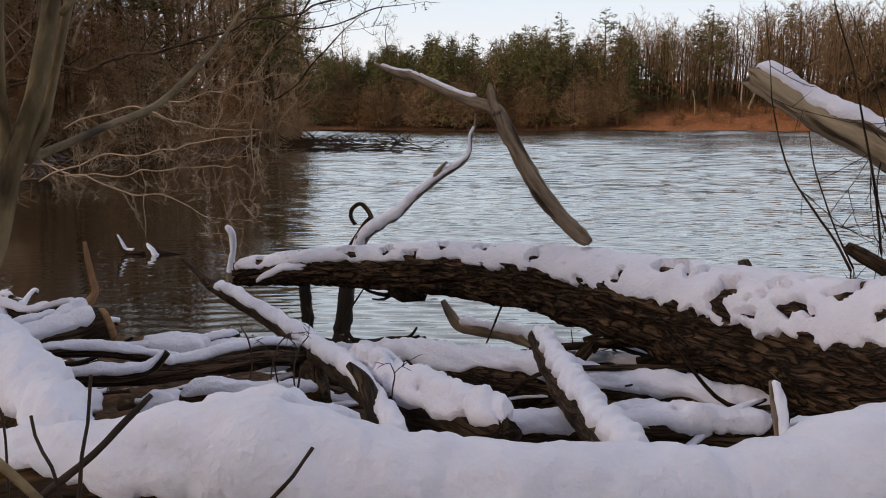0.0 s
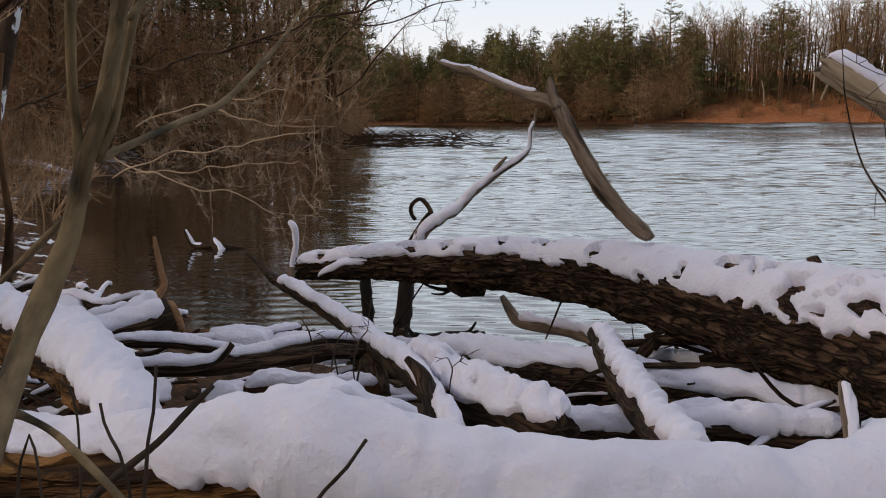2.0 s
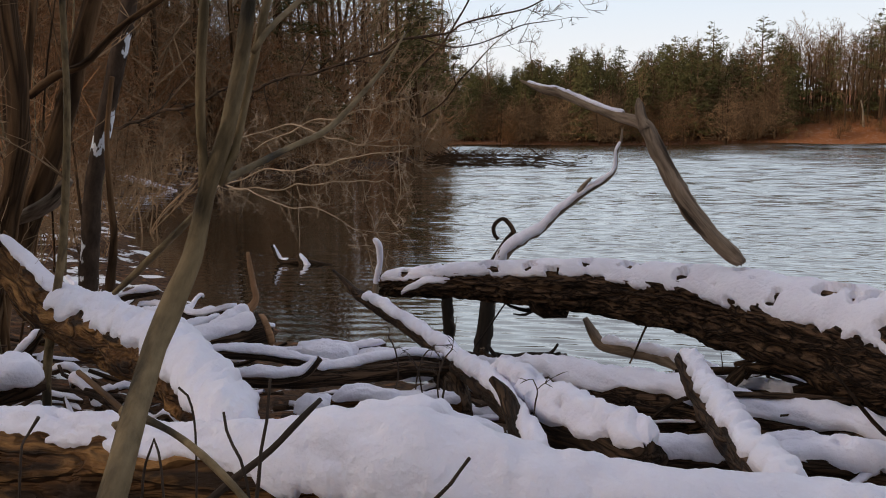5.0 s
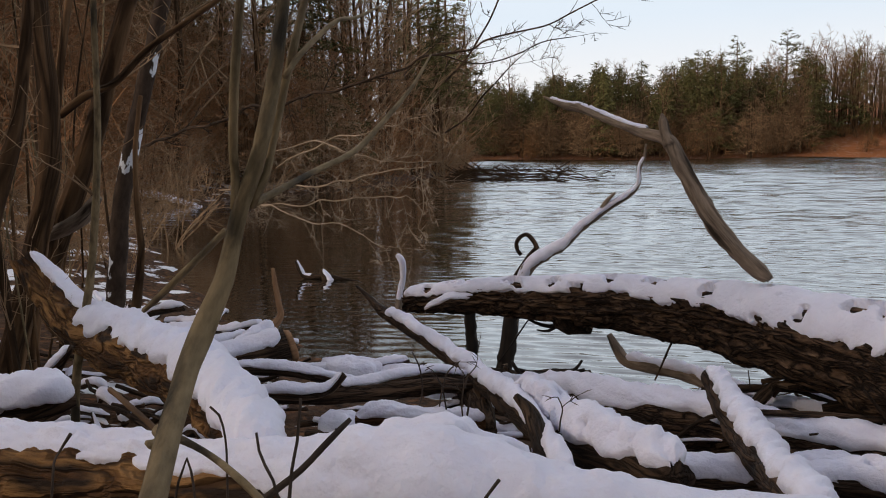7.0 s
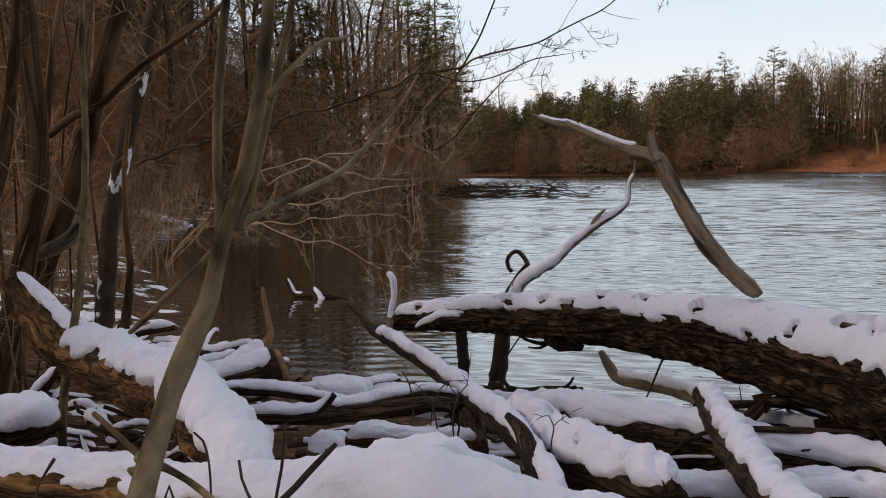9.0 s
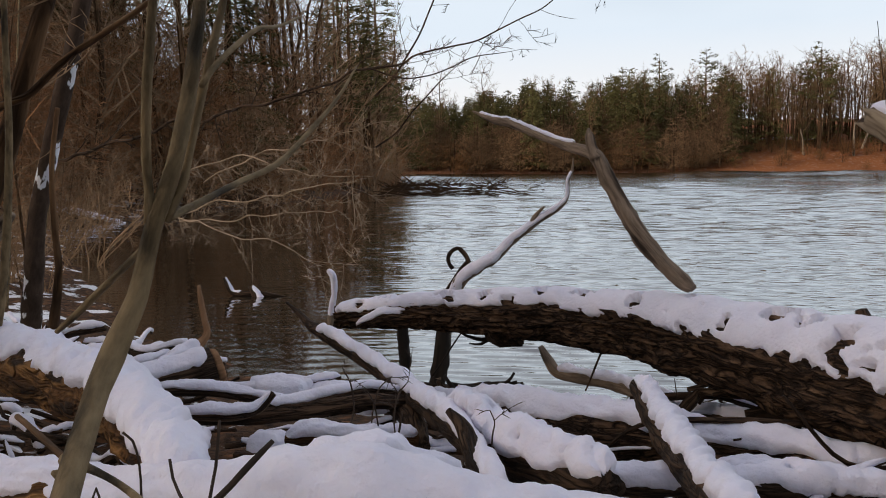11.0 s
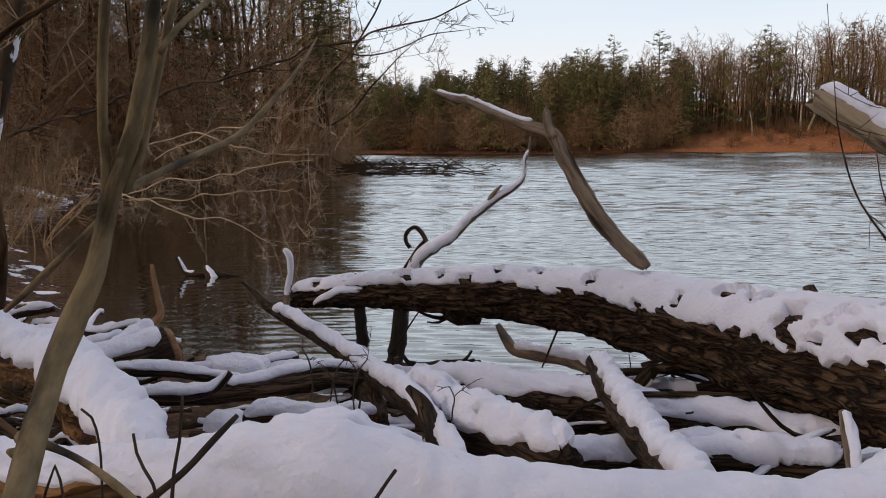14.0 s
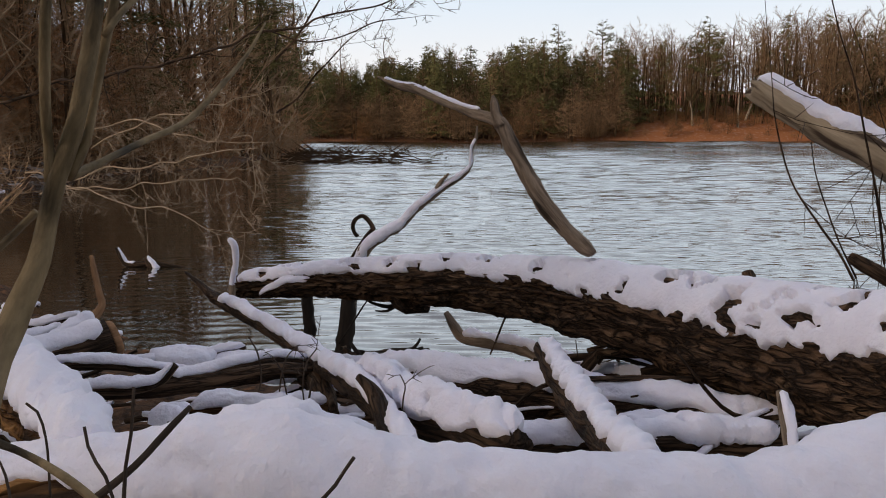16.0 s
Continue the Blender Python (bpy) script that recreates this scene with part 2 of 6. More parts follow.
def water_material():
    m = bpy.data.materials.new("rippled_lake_water")
    m.use_nodes = True
    nt = m.node_tree
    bsdf = nt.nodes["Principled BSDF"]
    bsdf.inputs["Base Color"].default_value = (0.022, 0.018, 0.012, 1)
    bsdf.inputs["IOR"].default_value = 2.0
    bsdf.inputs["Coat Weight"].default_value, bsdf.inputs["Coat IOR"].default_value = 1.0, 1.9

    def math_node(kind, p, q):
        k = nt.nodes.new("ShaderNodeMath")
        k.operation = kind
        for socket, value in zip(k.inputs, (p, q)):
            if isinstance(value, (int, float)):
                socket.default_value = value
            else:
                nt.links.new(value, socket)
        return k.outputs["Value"]

    def ramp(value, low, high, to_low, to_high):
        r = nt.nodes.new("ShaderNodeMapRange")
        r.inputs["From Min"].default_value, r.inputs["From Max"].default_value = low, high
        r.inputs["To Min"].default_value, r.inputs["To Max"].default_value = to_low, to_high
        nt.links.new(value, r.inputs["Value"])
        return r.outputs["Result"]

    geo = nt.nodes.new("ShaderNodeNewGeometry")
    sep = nt.nodes.new("ShaderNodeSeparateXYZ")
    nt.links.new(geo.outputs["Position"], sep.inputs["Vector"])
    # the wooded shore keeps the wind off the water beside it
    lee = math_node("ADD", sep.outputs["X"], math_node("MULTIPLY", sep.outputs["Y"], 0.25))
    wind = ramp(lee, -1.0, 2.0, 0.4, 1.0)
    fetch = ramp(sep.outputs["Y"], 10, 70, 1.0, RIPPLE_FAR)
    rough = ramp(lee, -1.0, 2.0, 0.05, 0.09)
    nt.links.new(rough, bsdf.inputs["Roughness"])
    nt.links.new(rough, bsdf.inputs["Coat Roughness"])
    total = None
    for sx, sy, turn, weight in ((0.55, 5.0, 6, 1.0), (1.3, 11.0, -8, 0.4), (0.12, 0.9, 9, 2.2), (0.3, 2.2, -4, 1.3)):
        mp = nt.nodes.new("ShaderNodeMapping")
        mp.inputs["Scale"].default_value, mp.inputs["Rotation"].default_value = (sx, sy, 1), (0, 0, radians(turn))
        nt.links.new(geo.outputs["Position"], mp.inputs["Vector"])
        n = nt.nodes.new("ShaderNodeTexNoise")
        n.inputs["Scale"].default_value, n.inputs["Detail"].default_value, n.inputs["Roughness"].default_value = 1.0, 2.0, 0.5
        nt.links.new(mp.outputs["Vector"], n.inputs["Vector"])
        h = math_node("MULTIPLY", n.outputs["Fac"], weight)
        total = h if total is None else math_node("ADD", total, h)
    b = nt.nodes.new("ShaderNodeBump")
    b.inputs["Strength"].default_value, b.inputs["Distance"].default_value = 1.0, 0.010
    nt.links.new(math_node("MULTIPLY", total, math_node("MULTIPLY", wind, fetch)), b.inputs["Height"])
    nt.links.new(b.outputs["Normal"], bsdf.inputs["Normal"])
    nt.links.new(b.outputs["Normal"], bsdf.inputs["Coat Normal"])
    return m


RIPPLE_FAR = 3.0
M_WATER = water_material()


# ---- building helpers ----
def mesh_of(name, verts, faces, mat, smooth=True):
    me = bpy.data.meshes.new(name)
    me.from_pydata([tuple(v) for v in verts], [], faces)
    me.materials.append(mat)
    if smooth:
        me.polygons.foreach_set("use_smooth", [True] * len(me.polygons))
    me.update()
    return me


class Grained(list):
    """Points that also hold where each lies in the limb's own grain."""
    grain = None


def thing(name, label, category, at=(0, 0, 0), group="", kind=""):
    e = new(name)
    e.empty_display_size = 0.1
    e.location = at
    e["base"] = tuple(at)
    return tagged(e, label, category, group, kind)


def part(name, verts, faces, mat, parent, label="", smooth=True):
    """A mesh in world places, hung under a thing or a part."""
    base = Vector(parent["base"])
    ob = new(name, mesh_of(name, [Vector(v) - base for v in verts], faces, mat, smooth))
    if isinstance(verts, Grained):
        at = ob.data.attributes.new("grain", "FLOAT_VECTOR", "POINT")
        at.data.foreach_set("vector", np.array(verts.grain, float).ravel())
    ob.parent = parent
    if label:
        ob["label"] = label
    return ob


def spline(points, step):
    """Even samples of a smooth line through points (x, y, z, r): places, radii and the length run."""
    p = np.array(points, float)
    p = np.vstack([2 * p[0] - p[1], p, 2 * p[-1] - p[-2]])
    fine = []
    for i in range(1, len(p) - 2):
        for t in np.linspace(0, 1, 24, endpoint=False):
            a, b, c, d = p[i - 1], p[i], p[i + 1], p[i + 2]
            fine.append(0.5 * (2 * b + (c - a) * t + (2 * a - 5 * b + 4 * c - d) * t * t + (3 * b - a - 3 * c + d) * t ** 3))
    fine.append(p[-2])
    fine = np.array(fine)
    run = np.concatenate([[0], np.cumsum(np.linalg.norm(np.diff(fine[:, :3], axis=0), axis=1))])
    count = max(4, int(run[-1] / step))
    s = np.linspace(0, run[-1], count)
    q = np.column_stack([np.interp(s, run, fine[:, k]) for k in range(4)])
    return q[:, :3], np.maximum(q[:, 3], 0.0008), s


def frames_along(P):
    T = np.gradient(P, axis=0)
    T /= np.linalg.norm(T, axis=1)[:, None] + 1e-9
    ref = np.array([0, 0, 1.0]) if np.max(np.abs(T[:, 2])) < 0.97 else np.array([0, -0.75, 0.66])
    S = np.cross(T, ref)
    S /= np.linalg.norm(S, axis=1)[:, None] + 1e-9
    U = np.cross(S, T)
    return T, S, U


def tube(points, seg=10, step=None, rough=0.0, lump=8.0, ridge=0.0, ridges=9.0, seed=0, jag=0.0):
    """A tapered round limb; rough: lumps as a share of its radius; ridge: depth of the long bark furrows in metres; jag: torn ends."""
    rmean = sum(p[3] for p in points) / len(points)
    P, R, s = spline(points, step or max(0.012, rmean * 0.7))
    T, S, U = frames_along(P)
    verts, faces, grain = Grained(), [], []
    off = seed * 7.31
    n = len(P)
    for i in range(n):
        for j in range(seg):
            a = 2 * math.pi * j / seg
            ca, sa = math.cos(a), math.sin(a)
            r = R[i]
            if rough:
                r *= 1 + rough * (noise.noise(Vector((ca * 0.9 + off, sa * 0.9, s[i] * lump))) + 0.45 * noise.noise(Vector((ca * 1.9, sa * 1.9 + off, s[i] * lump * 3.3))))
            if ridge:
                w = noise.noise(Vector((off, a * 0.8, s[i] * 3.0))) * 0.35
                k = noise.noise(Vector((ca * ridges * 0.32, sa * ridges * 0.32 + off, s[i] * 2.2 + w)))
                k2 = noise.noise(Vector((ca * ridges * 0.7 + 5, sa * ridges * 0.7 + off, s[i] * 5.0)))
                r += ridge * (0.55 - 2.4 * abs(k)) + ridge * 0.7 * (0.3 - 1.6 * abs(k2))
            shift = 0.0
            if jag and i in (0, n - 1):
                shift = jag * R[i] * noise.noise(Vector((ca * 2 + off, sa * 2, 3.3))) * (1 if i else -1)
            verts.append(P[i] + r * (sa * S[i] + ca * U[i]) + shift * T[i])
            grain.append((R[i] * sa + seed, R[i] * ca, s[i]))
    for i in range(n - 1):
        for j in range(seg):
            k = (j + 1) % seg
            faces.append((i * seg + j, i * seg + k, (i + 1) * seg + k, (i + 1) * seg + j))
    verts.append(P[0] - T[0] * R[0] * 0.15)
    verts.append(P[-1] + T[-1] * R[-1] * 0.15)
    grain += [(seed, 0, 0), (seed, 0, s[-1])]
    verts.grain = grain
    for j in range(seg):
        k = (j + 1) % seg
        faces.append((n * seg, k, j))
        faces.append((n * seg + 1, (n - 1) * seg + j, (n - 1) * seg + k))
    return verts, faces


def snow_on(points, thick=0.03, cover=70, lean=0, seed=0, start=0.0, end=1.0, holes=0.0, hole_scale=16.0, clump=5.0, m=13, step=None, ragged=1.5, lumps=0.8, crumb=1.3):
    """Snow that lies along the upper side of a limb; cover: how far it reaches round, in degrees; lean: towards the side; holes: share blown bare."""
    rmean = sum(p[3] for p in points) / len(points)
    P, R, s = spline(points, step or max(0.012, rmean * 0.28))
    T, S, U = frames_along(P)
    L = s[-1]
    keep = [i for i in range(len(P)) if start * L <= s[i] <= end * L]
    off = 3.1 + seed * 5.77
    verts, faces = [], []
    for i in keep:
        edge = min(s[i] - start * L, end * L - s[i])
        tip = min(1.0, math.sqrt(max(0.0, edge) / (0.6 * thick + 0.5 * R[i] + 1e-6)))
        flat = 1.0 - 0.75 * abs(T[i][2]) ** 2
        lumpy = 1 + lumps * noise.noise(Vector((s[i] * clump, off, 0.5))) + 0.3 * noise.noise(Vector((s[i] * clump * 2.7, off, 9.5)))
        for j in range(m):
            f = 2 * j / (m - 1) - 1
            wob = 1 + ragged * 0.28 * noise.noise(Vector((s[i] * clump * 2.2, off + (4 if f > 0 else 0), 2.5))) + 0.13 * noise.noise(Vector((s[i] * clump * 7, off + (4 if f > 0 else 0), 6.5))) + 0.09 * noise.noise(Vector((s[i] * clump * 19, off + (4 if f > 0 else 0), 8.5)))
            reach = cover if not isinstance(cover, tuple) else float(np.interp(s[i] / L, np.linspace(0, 1, len(cover)), cover))
            a = radians(lean) + f * radians(reach) * (1 + (wob - 1) * f * f) * (0.35 + 0.65 * tip)
            prof = max(0.0, math.cos(f * math.pi / 2)) ** 0.55
            h = thick * lumpy * flat * prof * tip
            if holes:
                q = P[i] + R[i] * (math.sin(a) * S[i] + math.cos(a) * U[i])
                hs = hole_scale
                g = 0.7 * noise.noise(Vector((q[0] * hs + off, q[1] * hs, q[2] * hs * 1.6))) + 0.3 * noise.noise(Vector((q[0] * hs * 3 + off, q[1] * hs * 3, q[2] * hs * 4)))
                h -= (1.6 * thick + 0.25 * R[i]) * min(1.0, max(0.0, (g - (0.62 - holes)) / 0.09))
                h = max(h, -0.3 * R[i])
            h += crumb * prof * thick * (0.30 * noise.noise(Vector((P[i][0] * 14, P[i][1] * 14 + f * 3, P[i][2] * 14))) + 0.22 * noise.noise(Vector((P[i][0] * 45, P[i][1] * 45 + f * 7, P[i][2] * 45))))
            r = R[i] + h - (0.22 * R[i] + 0.006 if j in (0, m - 1) else 0.0)
            verts.append(P[i] + r * (math.sin(a) * S[i] + math.cos(a) * U[i]))
    n = len(keep)
    for i in range(n - 1):
        for j in range(m - 1):
            faces.append((i * m + j, (i + 1) * m + j, (i + 1) * m + j + 1, i * m + j + 1))
    return verts, faces


def base_of(points):
    low = min(points, key=lambda p: p[2])
    return (low[0], low[1], low[2] - low[3])


def limb(name, label, category, points, mat, wood="wood", seg=12, group="", snow=None, **kw):
    """A log, branch or stick as a thing: its wood, and the snow that lies on it."""
    t = thing(name, label, category, base_of(points), group)
    part(wood, *tube(points, seg=seg, **kw), mat, t)
    if snow:
        part("snow_cap", *snow_on(points, **snow), M_SNOW, t, "soft white snow lying along the top")
    return t


# ---- lines of the limbs: x, y, z and radius ----
BIG_LOG = ((-1.651, 6.150, 0.845, 0.0788), (-1.393, 6.050, 0.888, 0.0935), (-0.877, 5.800, 0.956, 0.1077), (-0.295, 5.450, 1.021, 0.1398), (0.066, 5.200, 1.060, 0.1498), (0.381, 4.900, 1.075, 0.1573), (0.647, 4.600, 1.093, 0.1849), (0.868, 4.300, 1.091, 0.1942), (1.056, 4.050, 1.091, 0.2069), (1.208, 3.800, 1.093, 0.2202), (1.379, 3.500, 1.107, 0.2368), (1.533, 3.220, 1.132, 0.2614), (1.658, 2.950, 1.178, 0.2781), (1.741, 2.650, 1.244, 0.2839),)
BIG_LOG_SPIKE = ((-0.968, 5.850, 0.920, 0.0889), (-1.223, 5.880, 0.900, 0.0615), (-1.355, 5.900, 0.863, 0.0373), (-1.447, 5.920, 0.819, 0.0125),)
BIG_LOG_KNOB = ((-0.417, 5.500, 0.955, 0.0821), (-0.372, 5.500, 0.881, 0.0972), (-0.279, 5.500, 0.845, 0.0449), (-0.216, 5.500, 0.824, 0.0224),)
FORK_STEM = ((0.691, 4.550, 1.347, 0.0286), (0.641, 4.580, 1.385, 0.0469), (0.549, 4.620, 1.472, 0.0549), (0.434, 4.660, 1.614, 0.0550), (0.361, 4.700, 1.743, 0.0527), (0.286, 4.730, 1.875, 0.0477), (0.232, 4.760, 1.990, 0.0427), (0.184, 4.780, 2.044, 0.0402), (0.047, 4.900, 2.093, 0.0303), (-0.113, 5.030, 2.160, 0.0284), (-0.266, 5.160, 2.229, 0.0292), (-0.385, 5.260, 2.259, 0.0240), (-0.518, 5.380, 2.319, 0.0062),)
FORK_STUB = ((0.214, 4.760, 2.014, 0.0372), (0.189, 4.770, 2.073, 0.0280), (0.176, 4.770, 2.132, 0.0249), (0.169, 4.770, 2.176, 0.0062),)
WHITE_BRANCH = ((-1.087, 7.250, -0.018, 0.0624), (-1.043, 7.250, 0.270, 0.0616), (-0.978, 7.250, 0.636, 0.0558), (-0.875, 7.250, 0.945, 0.0552), (-0.686, 7.270, 1.097, 0.0520), (-0.557, 7.280, 1.168, 0.0450), (-0.438, 7.280, 1.298, 0.0423), (-0.283, 7.290, 1.422, 0.0358), (-0.147, 7.290, 1.521, 0.0317), (-0.004, 7.290, 1.609, 0.0258), (0.067, 7.290, 1.701, 0.0198), (0.074, 7.290, 1.835, 0.0168), (0.110, 7.290, 1.920, 0.0139), (0.122, 7.290, 2.034, 0.0069),)
WHITE_TWIG = ((-0.253, 7.280, 1.438, 0.0248), (-0.205, 7.260, 1.537, 0.0198), (-0.123, 7.240, 1.626, 0.0098),)
POST_TWO = ((-1.350, 7.200, -0.013, 0.0468), (-1.366, 7.200, 0.272, 0.0514), (-1.372, 7.150, 0.544, 0.0507), (-1.385, 7.100, 0.707, 0.0451),)
LOOP_STICK = ((-1.022, 7.340, 0.801, 0.0250), (-0.948, 7.340, 0.929, 0.0233), (-0.864, 7.340, 1.057, 0.0216), (-0.802, 7.340, 1.128, 0.0200),)
LOOP_CURL = ((-0.797, 7.340, 1.118, 0.0225), (-0.821, 7.340, 1.179, 0.0216), (-0.881, 7.340, 1.244, 0.0208), (-0.937, 7.340, 1.229, 0.0200), (-0.978, 7.340, 1.174, 0.0191), (-0.974, 7.340, 1.113, 0.0183), (-0.940, 7.340, 1.062, 0.0175),)
WHITE_STUMP = ((-1.987, 6.900, 0.479, 0.0338), (-1.943, 6.900, 0.732, 0.0299), (-1.912, 6.900, 0.907, 0.0260), (-1.918, 6.900, 1.040, 0.0295), (-1.966, 6.900, 1.108, 0.0185),)
SNAG_A = ((-5.185, 11.800, 0.290, 0.0275), (-5.119, 11.800, 0.148, 0.0458), (-5.033, 11.800, 0.040, 0.0458), (-4.792, 11.800, 0.045, 0.0420), (-4.518, 11.800, 0.035, 0.0361), (-4.245, 11.800, 0.000, 0.0220), (-3.950, 11.780, -0.040, 0.0140),)
SNAG_B = ((-4.571, 11.750, -0.065, 0.0630), (-4.670, 11.780, 0.035, 0.0723), (-4.747, 11.800, 0.154, 0.0362),)
DIAG_LOG = ((-2.011, 6.000, 0.979, 0.0087), (-1.841, 5.800, 0.934, 0.0208), (-1.682, 5.600, 0.887, 0.0360), (-1.331, 5.100, 0.891, 0.0466), (-1.020, 4.600, 0.912, 0.0477), (-0.749, 4.100, 0.940, 0.0529), (-0.520, 3.550, 1.022, 0.0495), (-0.337, 3.050, 1.115, 0.0474), (-0.222, 2.750, 1.135, 0.0351), (-0.131, 2.450, 1.158, 0.0277), (-0.080, 2.250, 1.161, 0.0196),)
HOOK_BRANCH = ((-0.305, 2.789, 1.245, 0.0117), (-0.266, 2.761, 1.216, 0.0211), (-0.235, 2.715, 1.180, 0.0283), (-0.201, 2.594, 1.162, 0.0288), (-0.175, 2.454, 1.155, 0.0255),)
ROOT_KNEE = ((-0.839, 4.000, 0.886, 0.0439), (-0.684, 3.800, 0.927, 0.0515), (-0.577, 3.600, 0.915, 0.0485), (-0.510, 3.400, 0.892, 0.0412),)
CURL_BRANCH = ((-0.108, 5.720, 0.753, 0.0195), (-0.055, 5.660, 0.674, 0.0349), (0.015, 5.600, 0.606, 0.0423), (0.201, 5.450, 0.616, 0.0449), (0.388, 5.300, 0.621, 0.0473), (0.568, 5.050, 0.610, 0.0557), (0.740, 4.900, 0.603, 0.0577), (0.945, 4.700, 0.626, 0.0491),)
SLAB = ((0.358, 3.800, 1.051, 0.0375), (0.381, 3.550, 1.031, 0.0466), (0.401, 3.200, 1.041, 0.0522), (0.409, 2.800, 1.096, 0.0505), (0.401, 2.350, 1.189, 0.0443), (0.396, 2.100, 1.238, 0.0390),)
MID_LOG = ((-0.735, 4.600, 0.616, 0.0703), (-0.365, 4.400, 0.692, 0.1021), (-0.064, 4.200, 0.736, 0.1193), (0.204, 4.050, 0.743, 0.1313), (0.493, 3.900, 0.769, 0.1057), (0.772, 3.750, 0.783, 0.0926), (1.060, 3.600, 0.795, 0.0857), (1.328, 3.500, 0.802, 0.0756),)
FRONT_MID = ((-0.350, 3.200, 1.112, 0.0457), (-0.190, 2.950, 1.101, 0.0645), (-0.048, 2.700, 1.132, 0.0684), (0.066, 2.550, 1.157, 0.0640), (0.150, 2.400, 1.181, 0.0448),)
RIGHT_LOW = ((0.069, 2.900, 0.980, 0.0377), (0.286, 2.950, 0.962, 0.0502), (0.540, 3.000, 0.954, 0.0518), (0.798, 3.050, 0.937, 0.0622), (1.092, 3.100, 0.917, 0.0653),)
FORE_LOG = ((-1.619, 1.820, 1.235, 0.1640), (-1.166, 1.760, 1.301, 0.1322), (-0.911, 1.720, 1.333, 0.1183), (-0.662, 1.680, 1.363, 0.1037), (-0.442, 1.650, 1.407, 0.0943), (-0.254, 1.630, 1.431, 0.0931), (-0.064, 1.600, 1.413, 0.0876), (0.102, 1.580, 1.410, 0.0862), (0.260, 1.580, 1.401, 0.0877), (0.417, 1.600, 1.385, 0.0939), (0.536, 1.620, 1.383, 0.0980), (0.674, 1.680, 1.389, 0.1053), (0.858, 1.800, 1.354, 0.1255),)
ARM_LOG = ((-2.693, 3.500, 1.508, 0.0597), (-2.475, 3.400, 1.374, 0.0965), (-2.163, 3.200, 1.280, 0.1064), (-1.795, 2.950, 1.267, 0.0964), (-1.375, 2.600, 1.316, 0.0841), (-1.035, 2.250, 1.365, 0.0657), (-0.817, 1.980, 1.408, 0.0527), (-0.671, 1.780, 1.439, 0.0365), (-0.596, 1.680, 1.434, 0.0127),)
SAWN_LOG = ((-1.490, 3.680, 1.114, 0.0873), (-1.602, 3.600, 1.085, 0.0791), (-1.734, 3.500, 1.058, 0.0735), (-1.845, 3.300, 1.016, 0.0665),)
ORANGE_STICK = ((-1.682, 3.950, 1.433, 0.0085), (-1.669, 3.940, 1.366, 0.0128), (-1.650, 3.930, 1.272, 0.0149), (-1.625, 3.900, 1.208, 0.0169), (-1.655, 3.850, 1.158, 0.0252), (-1.705, 3.750, 1.116, 0.0274), (-1.736, 3.600, 1.081, 0.0266),)
TWIN_A = ((-1.639, 3.300, 1.107, 0.0202), (-1.503, 3.320, 1.111, 0.0238), (-1.354, 3.360, 1.101, 0.0235), (-1.204, 3.400, 1.071, 0.0234), (-1.080, 3.450, 1.037, 0.0216),)
TWIN_B = ((-1.387, 3.100, 1.092, 0.0153), (-1.286, 3.120, 1.084, 0.0219), (-1.166, 3.150, 1.077, 0.0217), (-1.085, 3.200, 1.091, 0.0182), (-1.035, 3.220, 1.145, 0.0133),)
TWIN_C = ((-1.134, 3.400, 1.031, 0.0233), (-1.001, 3.500, 1.020, 0.0270), (-0.884, 3.600, 1.034, 0.0275), (-0.774, 3.750, 1.009, 0.0228), (-0.652, 3.900, 0.943, 0.0198),)
UPPER_TWIN = ((-1.593, 3.900, 0.940, 0.0171), (-1.393, 3.900, 0.947, 0.0209), (-1.213, 3.950, 0.962, 0.0227), (-1.075, 4.000, 0.970, 0.0208), (-1.010, 4.020, 0.984, 0.0105),)
UNDER_LOG = ((-1.499, 3.300, 1.001, 0.0238), (-1.261, 3.350, 1.005, 0.0338), (-1.016, 3.450, 1.001, 0.0364), (-0.773, 3.600, 1.002, 0.0344), (-0.611, 3.750, 0.961, 0.0274),)
LOW_SNOW_LOG = ((-0.854, 2.850, 1.105, 0.0174), (-0.734, 2.900, 1.101, 0.0233), (-0.606, 3.000, 1.067, 0.0259), (-0.467, 3.100, 1.034, 0.0204),)
MOUND_LOG = ((-0.502, 2.000, 1.333, 0.0175), (-0.421, 2.020, 1.348, 0.0297), (-0.343, 2.050, 1.348, 0.0323), (-0.254, 2.100, 1.317, 0.0305), (-0.179, 2.100, 1.288, 0.0178),)
LEFT_STICK_A = ((-2.733, 4.600, 0.969, 0.0251), (-2.453, 4.500, 1.000, 0.0288), (-2.258, 4.400, 0.980, 0.0304), (-2.060, 4.350, 1.020, 0.0222), (-1.934, 4.300, 1.061, 0.0121),)
LEFT_STICK_B = ((-2.182, 4.000, 0.962, 0.0280), (-2.084, 4.100, 0.995, 0.0282), (-2.028, 4.200, 1.011, 0.0215), (-2.006, 4.250, 1.024, 0.0121),)
LEFT_STICK_C = ((-3.306, 5.200, 0.874, 0.0257), (-3.134, 5.200, 0.918, 0.0316), (-2.988, 5.200, 0.933, 0.0216),)
DEBRIS_A = ((0.342, 4.600, 0.695, 0.0338), (0.571, 4.550, 0.690, 0.0523), (0.791, 4.500, 0.686, 0.0596), (1.017, 4.400, 0.694, 0.0515), (1.252, 4.300, 0.689, 0.0402),)
DEBRIS_B = ((0.608, 4.400, 0.726, 0.0289), (0.673, 4.400, 0.808, 0.0324), (0.725, 4.400, 0.857, 0.0215), (0.879, 4.300, 0.876, 0.0212), (1.046, 4.250, 0.914, 0.0140),)
